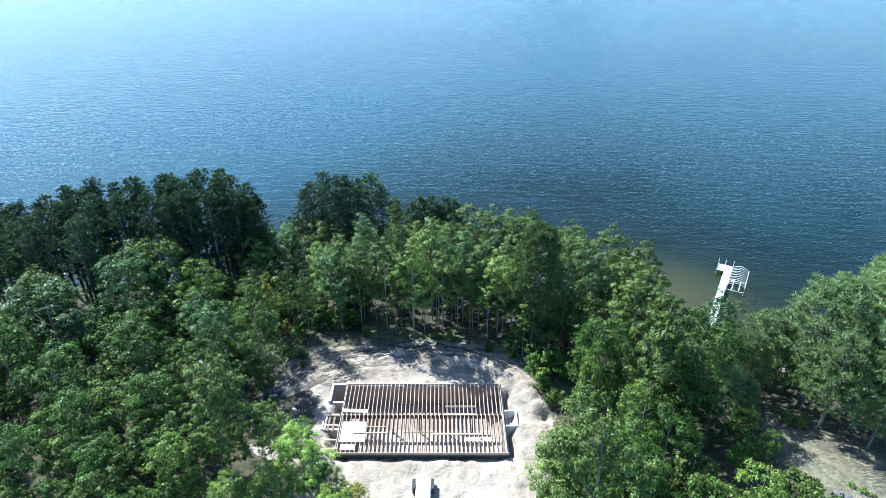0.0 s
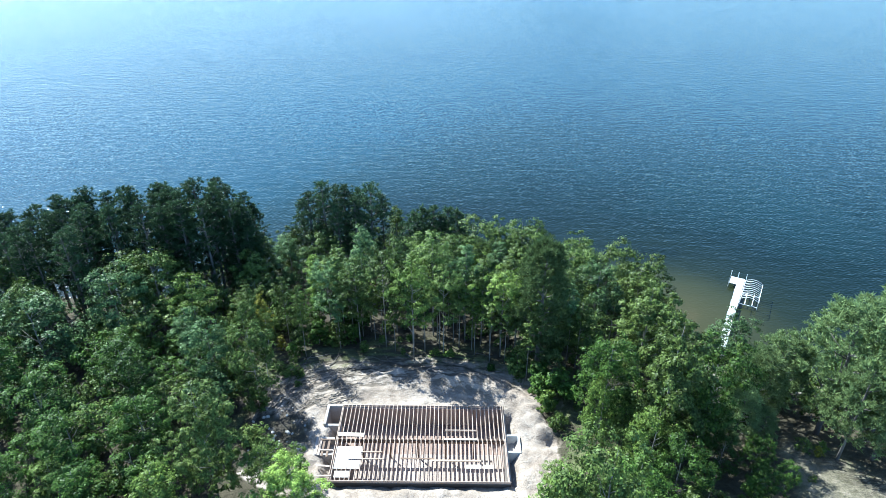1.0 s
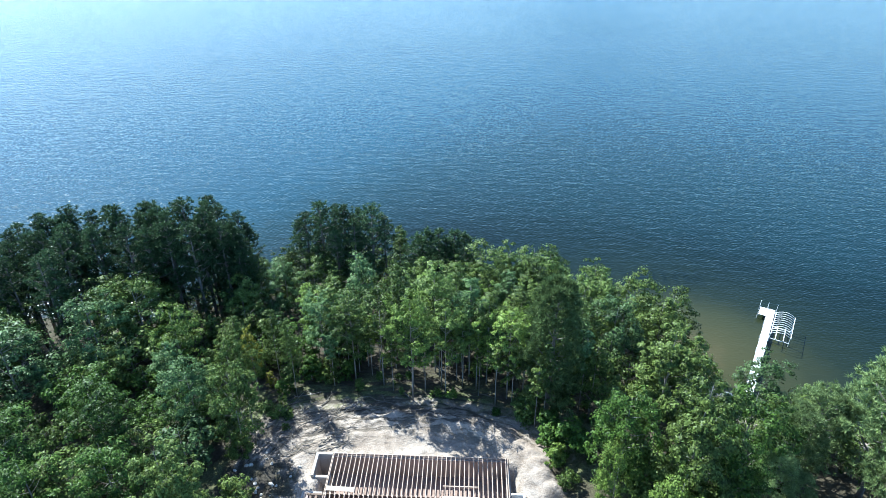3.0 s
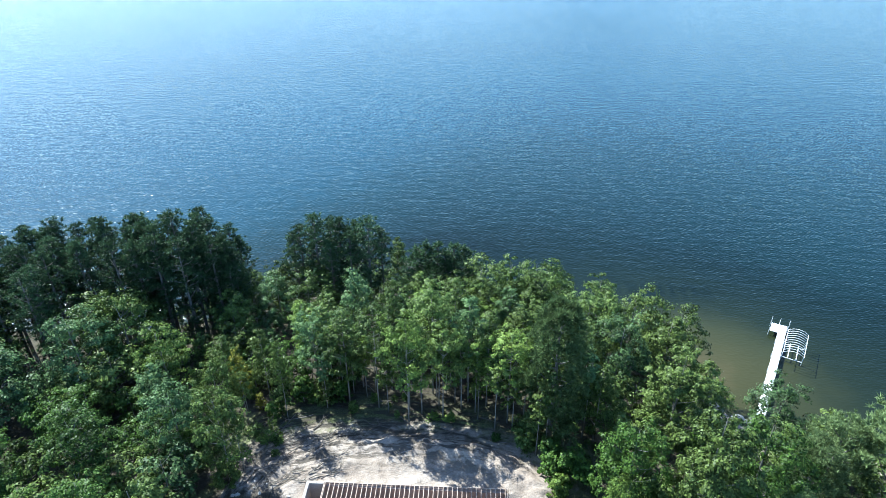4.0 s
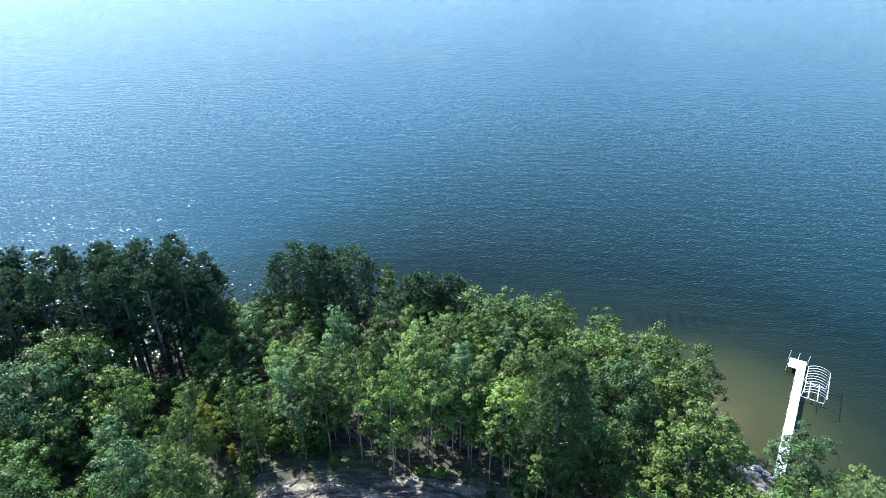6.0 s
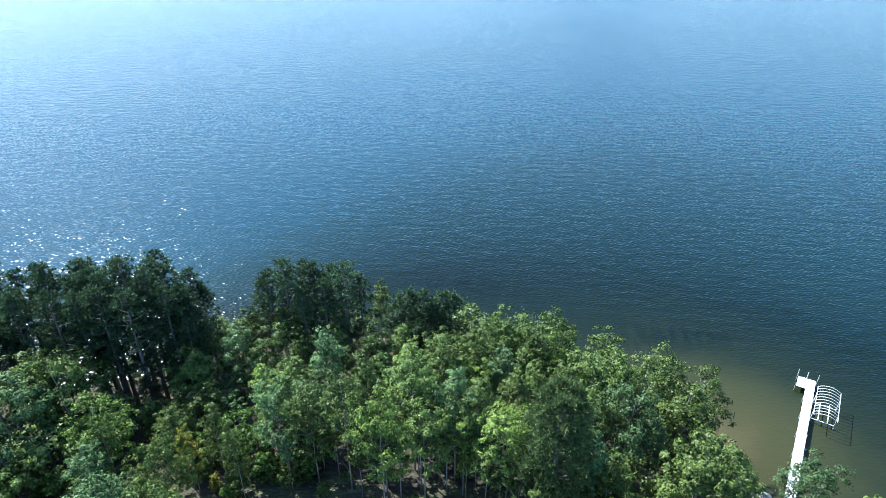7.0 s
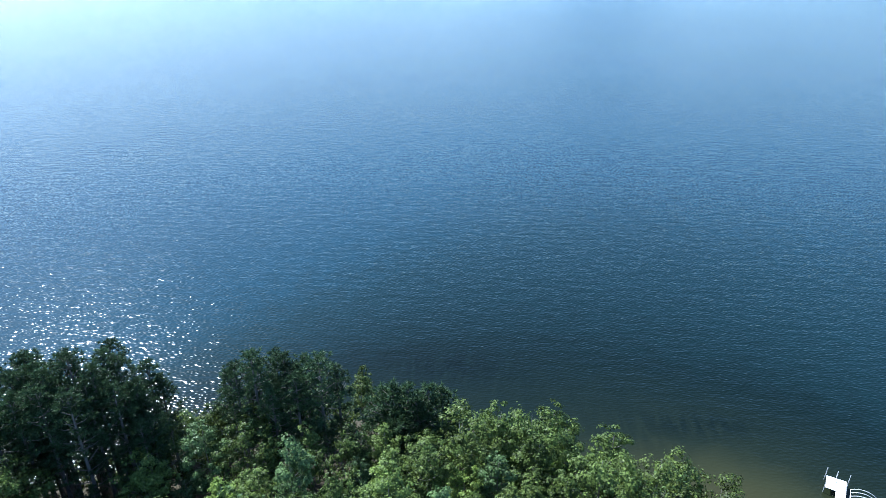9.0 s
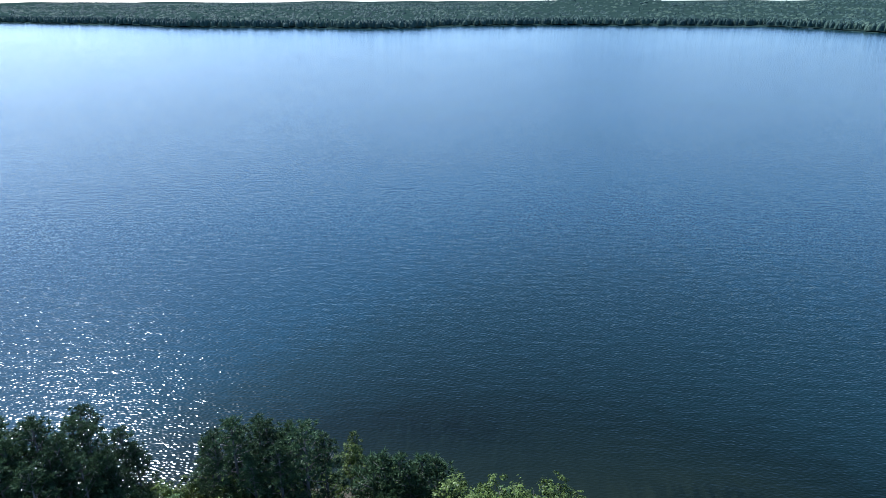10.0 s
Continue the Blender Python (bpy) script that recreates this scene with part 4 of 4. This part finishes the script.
# ---- the unfinished house ----
TOP = 4.77                       # top of the floor joists
DEEP = 0.22
BEAM_Y = 47.5
house = thing("house_foundation", "grey concrete cellar walls of an unfinished house", "foundation", pose(0, 0, 0))
WT = 0.25
ZB, ZT = 1.6, TOP - DEEP - 0.04
part("wall", boxed(HX0, HX1, HY0, HY0 + WT, ZB, ZT, bevel=0.01), CONCRETE, house)
part("wall", boxed(HX0 - 1.5, HX0, HY1 - WT, HY1, ZB, ZT + 0.3, bevel=0.01), CONCRETE, house)
part("wall", boxed(HX0, HX1, HY1 - WT, HY1, ZB, ZT, bevel=0.01), BROWN_CONCRETE, house, "concrete wall with brown bounce light in its colour")
part("wall", boxed(HX1 - WT, HX1, HY0 + WT, HY1 - WT, ZB, ZT, bevel=0.01), CONCRETE, house)
part("wall", boxed(HX0, HX0 + WT, HY0 + WT, 49.3, ZB, ZT, bevel=0.01), CONCRETE, house)
part("wall", boxed(HX0 - 1.5, HX0 - 1.5 + WT, 49.3, HY1 - WT, ZB, ZT + 0.3, bevel=0.01), CONCRETE, house)
part("wall", boxed(HX0 - 1.5 + WT, HX0 + WT, 49.3, 49.3 + WT, ZB, ZT + 0.05, bevel=0.01), CONCRETE, house)
part("cellar_slab", boxed(HX0 + 0.2, HX1 - 0.2, HY0 + 0.2, 47.9, 2.05, 2.32), EARTH, house, "pale sandy cellar floor")
# far half of the floor, its shade put into the colour
part("cellar_slab", boxed(HX0 + 0.2, HX1 - 0.2, 47.9, HY1 - 0.2, 2.05, 2.32), SHADED_EARTH, house, "brown cellar floor with shade painted in")
# thin dark sheets put shade on the walls above the dug strip
part("damp_proofing", boxed(HX0 - 0.004, HX1 + 0.004, HY0 - 0.006, HY0 - 0.001, ZB, ZT - 0.02), WALL_SHADE, house, "black sheet painting shade on the outer wall")
part("damp_proofing", boxed(HX1 + 0.001, HX1 + 0.006, HY0, HY1 - 0.01, ZB, ZT - 0.02), WALL_SHADE, house, "black sheet painting shade on the outer wall")

frame_thing = thing("floor_frame", "pale timber floor joists laid open over a cellar", "floor frame", pose(0, 0, 0))
STEP = 0.4064
count = 39


def i_joist(y0, y1):
    """A timber I-joist: two flanges and a thin web."""
    b = bmesh.new()
    box(b, -0.028, 0.028, y0, y1, TOP - 0.04, TOP, bevel=0.004)
    box(b, -0.034, 0.034, y0, y1, TOP - DEEP, TOP - DEEP + 0.04)
    box(b, -0.006, 0.006, y0, y1, TOP - DEEP + 0.04, TOP - 0.04)
    me = bpy.data.meshes.new("joist")
    b.to_mesh(me)
    b.free()
    me.materials.append(LUMBER)
    return me


joist_far = i_joist(BEAM_Y - 0.12, HY1 - 0.06)
joist_near = i_joist(HY0 + 0.06, BEAM_Y + 0.12)
jr = random.Random(5)
X_FIRST = HX0 + 0.12
for i in range(count):
    x = X_FIRST + i * STEP
    link_part("joist", joist_far, frame_thing, m=pose(x + jr.uniform(-0.01, 0.01), 0, jr.uniform(-0.006, 0.006)))
    link_part("joist", joist_near, frame_thing, m=pose(x + 0.075 + jr.uniform(-0.01, 0.01), 0, jr.uniform(-0.006, 0.006)))
part("rim_joist", boxed(HX0 + 0.03, HX1 - 0.03, HY0 + 0.01, HY0 + 0.055, TOP - DEEP, TOP + 0.004), LUMBER, frame_thing)
part("rim_joist", boxed(HX0 + 0.03, HX1 - 0.03, HY1 - 0.055, HY1 - 0.01, TOP - DEEP, TOP + 0.004), LUMBER, frame_thing)
for x0 in (HX0 + 0.005, HX1 - 0.2):
    part("rim_joist", boxed(x0, x0 + 0.045, HY0 + 0.06, HY1 - 0.06, TOP - DEEP, TOP + 0.004), LUMBER, frame_thing)
part("beam", boxed(HX0 + 0.1, HX1 - 0.1, BEAM_Y - 0.08, BEAM_Y + 0.08, TOP - DEEP - 0.26, TOP - DEEP), LUMBER_DARK, frame_thing, "brown main beam")
for y0, y1 in ((HY0, HY0 + 0.2),):
    part("sill_plate", boxed(HX0, HX1, y0 + 0.004, y1, ZT, TOP - DEEP), LUMBER_DARK, frame_thing, "brown sill plate")
block = bpy.data.meshes.new("blocking")
bm = boxed(-STEP / 2 + 0.05, STEP / 2 - 0.03, -0.02, 0.02, TOP - DEEP, TOP - 0.03)
bm.to_mesh(block)
bm.free()
block.materials.append(LUMBER_DARK)
for i in range(count - 1):
    link_part("blocking", block, frame_thing, m=pose(X_FIRST + (i + 0.5) * STEP + 0.02, BEAM_Y, 0))
for px in np.arange(HX0 + 2.4, HX1 - 1, 2.6):
    part("post", boxed(px - 0.06, px + 0.06, BEAM_Y - 0.06, BEAM_Y + 0.06, 2.32, TOP - DEEP - 0.26), LUMBER_DARK, frame_thing)
part("header", boxed(2.05, 5.0, 48.62, 48.70, TOP - DEEP, TOP + 0.006), LUMBER, frame_thing)


def board(name, label, x, y, z, lx, ly, lz, turn=0.0, mat=None, category="board"):
    root = tagged(new(name, None), label, category)
    me = bpy.data.meshes.new(name)
    b = boxed(-lx / 2, lx / 2, -ly / 2, ly / 2, 0, lz, bevel=0.004)
    b.to_mesh(me)
    b.free()
    me.materials.append(mat or LUMBER)
    bpy.data.objects.remove(root)
    ob = new(name, me)
    ob.matrix_basis = pose(x, y, z, rz=turn)
    return tagged(ob, label, category)


TZ = TOP + 0.008
part("panel", boxed(-7.75, -5.5, 44.05, 46.6, TOP - 0.045, TOP - 0.027), SHEET, frame_thing, "white sheet set between the joists")
part("panel", boxed(-7.6, -6.3, 43.1, 43.8, TOP - 0.045, TOP - 0.027), SHEET, frame_thing, "white sheet set between the joists")
board("plywood_sheet", "narrow plywood offcut on the open joists", -6.7, 48.0, TZ, 2.44, 0.45, 0.018, -2, PLYWOOD)
board("plywood_sheet", "small plywood offcut on the open joists", 4.6, 44.35, TZ, 1.4, 0.42, 0.018, 0, PLYWOOD)
board("plywood_sheet", "small plywood offcut on the open joists", 5.95, 44.35, TZ, 0.9, 0.42, 0.018, 0, PLYWOOD)
board("plank", "long tan plank laid across the floor joists", 3.1, 45.0, TZ, 4.4, 0.19, 0.04, 0, TAN_LUMBER)
board("plank", "long tan plank laid across the floor joists", -5.0, 45.1, TZ + 0.02, 3.2, 0.10, 0.04, 0, TAN_LUMBER)
board("plank", "long pale plank laid across the floor joists", 3.5, 47.5, TZ, 3.0, 0.20, 0.04, 0, PLYWOOD)
board("plank", "brown plank laid across the floor joists", -0.4, 45.2, TZ, 3.0, 0.14, 0.04, 0, LUMBER_DARK)
board("plank", "thin tan plank laid across the floor joists", -4.6, 45.9, TZ + 0.02, 2.0, 0.08, 0.04, 0, TAN_LUMBER)


def window_well(x, y, sx, sy, label):
    root = thing("window_well", label, "window well", pose(x, y, 0))
    for a in ((-sx / 2, sx / 2, -sy / 2, -sy / 2 + 0.18), (-sx / 2, sx / 2, sy / 2 - 0.18, sy / 2), (sx / 2 - 0.18, sx / 2, -sy / 2 + 0.18, sy / 2 - 0.18)):
        part("side", boxed(*a, PAD - 1.2, PAD + 0.25, bevel=0.01), PALE_CONCRETE, root)
    part("bottom", boxed(-sx / 2, sx / 2 - 0.18, -sy / 2 + 0.18, sy / 2 - 0.18, PAD - 1.2, PAD - 0.75), CONCRETE, root)


window_well(8.44, 47.15, 1.15, 2.15, "white concrete well beside the cellar wall")

# boards and blocks left of the floor
lw = thing("window_well", "pale concrete well with brown boards inside", "window well", pose(-9.15, 46.75, 0))
for a in ((-0.75, 0.95, -1.05, -0.87), (-0.75, 0.95, 0.87, 1.05), (-0.75, -0.57, -0.87, 0.87)):
    part("side", boxed(*a, PAD - 1.2, PAD + 0.14, bevel=0.01), CONCRETE, lw)
part("bottom", boxed(-0.57, 0.95, -0.87, 0.87, PAD - 1.2, PAD - 0.7), CONCRETE, lw)
for i, (bx, mat_) in enumerate(((-0.62, LUMBER), (-0.36, LUMBER), (-0.05, LUMBER_DARK), (0.42, LUMBER_DARK))):
    part("board", boxed(bx, bx + 0.2, -1.0 - 0.1 * i, 1.0 - 0.07 * i, PAD + 0.145 + 0.02 * (i % 2), PAD + 0.19 + 0.02 * (i % 2), bevel=0.005), mat_, lw)
part("board", boxed(-0.3, 1.0, 0.62, 0.78, PAD + 0.215, PAD + 0.26, bevel=0.005), LUMBER_DARK, lw)
part("board", boxed(-0.2, 1.0, -0.62, -0.48, PAD + 0.215, PAD + 0.26, bevel=0.005), LUMBER, lw)
board("plank", "pale plank leaning out from the floor frame", -8.75, 44.3, TOP + 0.02, 1.3, 0.16, 0.04, -6)
board("post", "white wooden stake standing at the cellar corner", -8.25, 42.2, PAD - 1.2, 0.12, 0.12, 1.75, 8, WHITE_PAINT, "post")
board("plank", "pale plank reaching over the foundation edge", -8.6, 43.2, TOP + 0.02, 1.6, 0.16, 0.04, 2)

# white trailer on the sand
tr = thing("trailer", "white flatbed trailer with dark wheels on the sand", "trailer", pose(0.15, 38.2, PAD))
part("bed", boxed(-0.62, 0.62, -1.9, 1.55, 0.55, 0.66, bevel=0.02), WHITE_PAINT, tr)
for sx in (-1, 1):
    part("fender", boxed(sx * 0.80 - 0.14, sx * 0.80 + 0.14, 0.3, 1.35, 0.70, 0.74, bevel=0.01), RUBBER, tr)
    for wy_ in (0.55, 1.1):
        v, f = tube([(sx * 0.80 - 0.11, wy_, 0.33), (sx * 0.80 - 0.09, wy_, 0.33), (sx * 0.80 + 0.09, wy_, 0.33), (sx * 0.80 + 0.11, wy_, 0.33)], [0.28, 0.33, 0.33, 0.28], 16)
        wheel = link_part("wheel", mesh_from("wheel", v, f, RUBBER), tr, "black rubber tyre")
        v, f = tube([(sx * 0.80 - 0.115, wy_, 0.33), (sx * 0.80 + 0.115, wy_, 0.33)], [0.17, 0.17], 12)
        link_part("rim", mesh_from("rim", v, f, ALUMINIUM), wheel, "grey metal rim")



def boulder(x, y, size, seed, label="purplish grey boulder lying on the gravel", mat=None, detail=3):
    rs = np.random.RandomState(seed)
    b = bmesh.new()
    bmesh.ops.create_icosphere(b, subdivisions=detail, radius=size)
    ph = rs.uniform(0, 6.28, 6)
    for v in b.verts:
        k = 1 + 0.12 * math.sin(4 * v.co.x / size + ph[0]) + 0.10 * math.sin(5 * v.co.y / size + ph[1]) + 0.05 * math.sin(11 * v.co.z / size + ph[2])
        v.co = Vector((v.co.x * k * 1.3, v.co.y * k, v.co.z * k * 0.7))
    me = bpy.data.meshes.new("boulder")
    b.to_mesh(me)
    b.free()
    me.materials.append(mat or STONE)
    ob = new("boulder" if size > 0.2 else "stone", me)
    ob.matrix_basis = pose(x, y, ground_at(x, y) + 0.3 * size, rz=rs.uniform(0, 360))
    return tagged(ob, label, "boulder" if size > 0.2 else "stone")


boulder(35.3, 38.3, 0.36, 3)
boulder(35.9, 38.0, 0.26, 5)
for x, y, size, seed in ((33.1, 66.0, 0.42, 7), (32.5, 65.9, 0.3, 8), (33.7, 65.5, 0.34, 9), (32.9, 65.2, 0.26, 10), (33.9, 64.7, 0.38, 11)):
    boulder(x, y, size, seed, "pale rounded boulder at the water's edge by the dock", PALE_STONE)

for i in range(46):
    x, y = sr.uniform(-17.0, -10.4), sr.uniform(44.5, 52.0)
    boulder(x, y, sr.uniform(0.07, 0.19), 60 + i, "small pale stone on the dark soil", PALE_STONE, 1)
boulder(22.95, 88.7, 0.62, 15, "pale boulder showing in the shallow water", PALE_STONE)

# ---- dock and boat lift ----
dock_dir = Vector((6.65, 12.0, 0)).normalized()
DOCK = Matrix.Translation((36.34, 68.06, 0)) @ Matrix.Rotation(math.atan2(-dock_dir.x, dock_dir.y), 4, "Z")
dock = thing("dock", "white sectional dock ending in a short crosspiece", "dock", DOCK)
DZ = 0.62
L0, L1, DW = -4.4, 15.7, 0.88
rail_m = ALUMINIUM
part("side_rail", boxed(-DW / 2, -DW / 2 + 0.05, L0, L1, DZ - 0.16, DZ), rail_m, dock)
part("side_rail", boxed(DW / 2 - 0.05, DW / 2, L0, L1, DZ - 0.16, DZ), rail_m, dock)
slat = bpy.data.meshes.new("deck_board")
bm = boxed(-DW / 2, DW / 2, -0.072, 0.072, DZ, DZ + 0.03, bevel=0.004)
bm.to_mesh(slat)
bm.free()
slat.materials.append(WHITE_PAINT)
y = L0 + 0.08
while y < L1:
    link_part("deck_board", slat, dock, m=pose(jr.uniform(-0.008, 0.008), y, 0))
    y += 0.1524
wing = bpy.data.meshes.new("deck_board")
bm = boxed(-0.072, 0.072, -0.95, 0.95, DZ, DZ + 0.03, bevel=0.004)
bm.to_mesh(wing)
bm.free()
wing.materials.append(WHITE_PAINT)
for i in range(6):
    link_part("deck_board", wing, dock, m=pose(-DW / 2 - 0.08 - i * 0.1524, L1 - 0.96, 0))
for px, py, ph in [(sx * (DW / 2 + 0.04), yy, 0.14) for sx in (-1, 1) for yy in np.arange(L0 + 1.5, L1 - 0.5, 3.0)] + [(-1.45, L1 + 0.03, 0.95), (-0.5, L1 + 0.03, 0.9), (0.58, L1 + 0.03, 0.95), (-1.45, L1 - 1.95, 0.4)]:
    w = DOCK @ Vector((px, py, 0))
    g = min(-0.15, ground_at(w.x, w.y))
    v, f = tube([(px, py, g), (px, py, DZ + ph)], [0.035, 0.035], 8)
    link_part("post", mesh_from("post", v, f, ALUMINIUM), dock)

lift_m = DOCK @ Matrix.Translation((1.66, 10.75, 0))
lift = thing("boat_lift", "white metal boat lift with bare canopy bows", "boat lift", lift_m)
LW, LL, LZ = 1.10, 2.45, 1.9
for sx in (-1, 1):
    v, f = tube([(sx * LW, -LL, LZ), (sx * LW, LL, LZ)], [0.03, 0.03], 8)
    link_part("top_rail", mesh_from("top_rail", v, f, WHITE_PAINT), lift)
    for yy in (-1.35, 1.35):
        w = lift_m @ Vector((sx * LW, yy, 0))
        v, f = tube([(sx * LW, yy, ground_at(w.x, w.y)), (sx * LW, yy, LZ)], [0.032, 0.032], 8)
        link_part("leg", mesh_from("leg", v, f, WHITE_PAINT), lift)
    v, f = tube([(sx * 0.45, -1.45, 0.55), (sx * 0.45, 1.6, 0.55)], [0.045, 0.045], 6)
    link_part("bunk", mesh_from("bunk", v, f, WHITE_PAINT), lift)
for yy in (-1.35, 1.35):
    v, f = tube([(-LW, yy, 0.42), (LW, yy, 0.42)], [0.045, 0.045], 8)
    link_part("cross_beam", mesh_from("cross_beam", v, f, WHITE_PAINT), lift)
for i in range(11):
    yy = -LL + 2 * LL * i / 10
    pts = [(LW * c, yy, LZ + 0.42 * (1 - c * c)) for c in np.linspace(-1, 1, 9)]
    v, f = tube(pts, [0.026] * 9, 6)
    link_part("canopy_bow", mesh_from("canopy_bow", v, f, WHITE_PAINT), lift)

# ---- woods on the far shore ----
fr = np.random.RandomState(21)
N = 16000
fx = fr.uniform(-1900, 2300, N * 3)
fy = fr.uniform(900, 3300, N * 3)
inland = -line_distance(fx, fy, FAR)
ok = (inland > 4) & (fr.uniform(0, 1, N * 3) < np.where(inland < 120, 1.0, 0.50)) & (np.abs(fx) < 0.85 * fy + 60)
fx, fy, inland = fx[ok][:N], fy[ok][:N], inland[ok][:N]
edge_n = 4000
ex = fr.uniform(-1900, 2300, edge_n)
ey = np.interp(ex, FAR[:, 0], FAR[:, 1]) + fr.uniform(3, 60, edge_n)
fx, fy = np.concatenate([fx, ex]), np.concatenate([fy, ey])
fz = ground_z(fx, fy)
back = smooth(-line_distance(fx, fy, FAR), 25, 80)
fz = fz - 8.5 * back
fh = fr.uniform(9.5, 14.5, len(fx)) * (1 - back) + fr.uniform(9.5, 13, len(fx)) * back
fw = fr.uniform(3.0, 5.5, len(fx)) + 3.5 * back
sharp = fr.uniform(0, 1, len(fx)) < 0.22
verts, faces = [], []
for x, y, z, h, w, sp, a0 in zip(fx, fy, fz, fh, fw, sharp, fr.uniform(0, 1, len(fx))):
    o = len(verts)
    if sp:
        w *= 0.55
        h *= 1.1
    for k in range(5):
        a = a0 + k * 1.2566
        verts.append((x + w * math.cos(a), y + w * math.sin(a), z + h * (0.25 if sp else 0.18)))
    for k in range(5):
        a = a0 + 0.6 + k * 1.2566
        r = w * (0.45 if sp else 0.85)
        verts.append((x + r * math.cos(a), y + r * math.sin(a), z + h * (0.6 if sp else 0.68)))
    verts.append((x, y, z + h))
    for k in range(5):
        n = (k + 1) % 5
        faces += [(o + k, o + n, o + 5 + k), (o + n, o + 5 + n, o + 5 + k), (o + 5 + k, o + 5 + n, o + 10)]
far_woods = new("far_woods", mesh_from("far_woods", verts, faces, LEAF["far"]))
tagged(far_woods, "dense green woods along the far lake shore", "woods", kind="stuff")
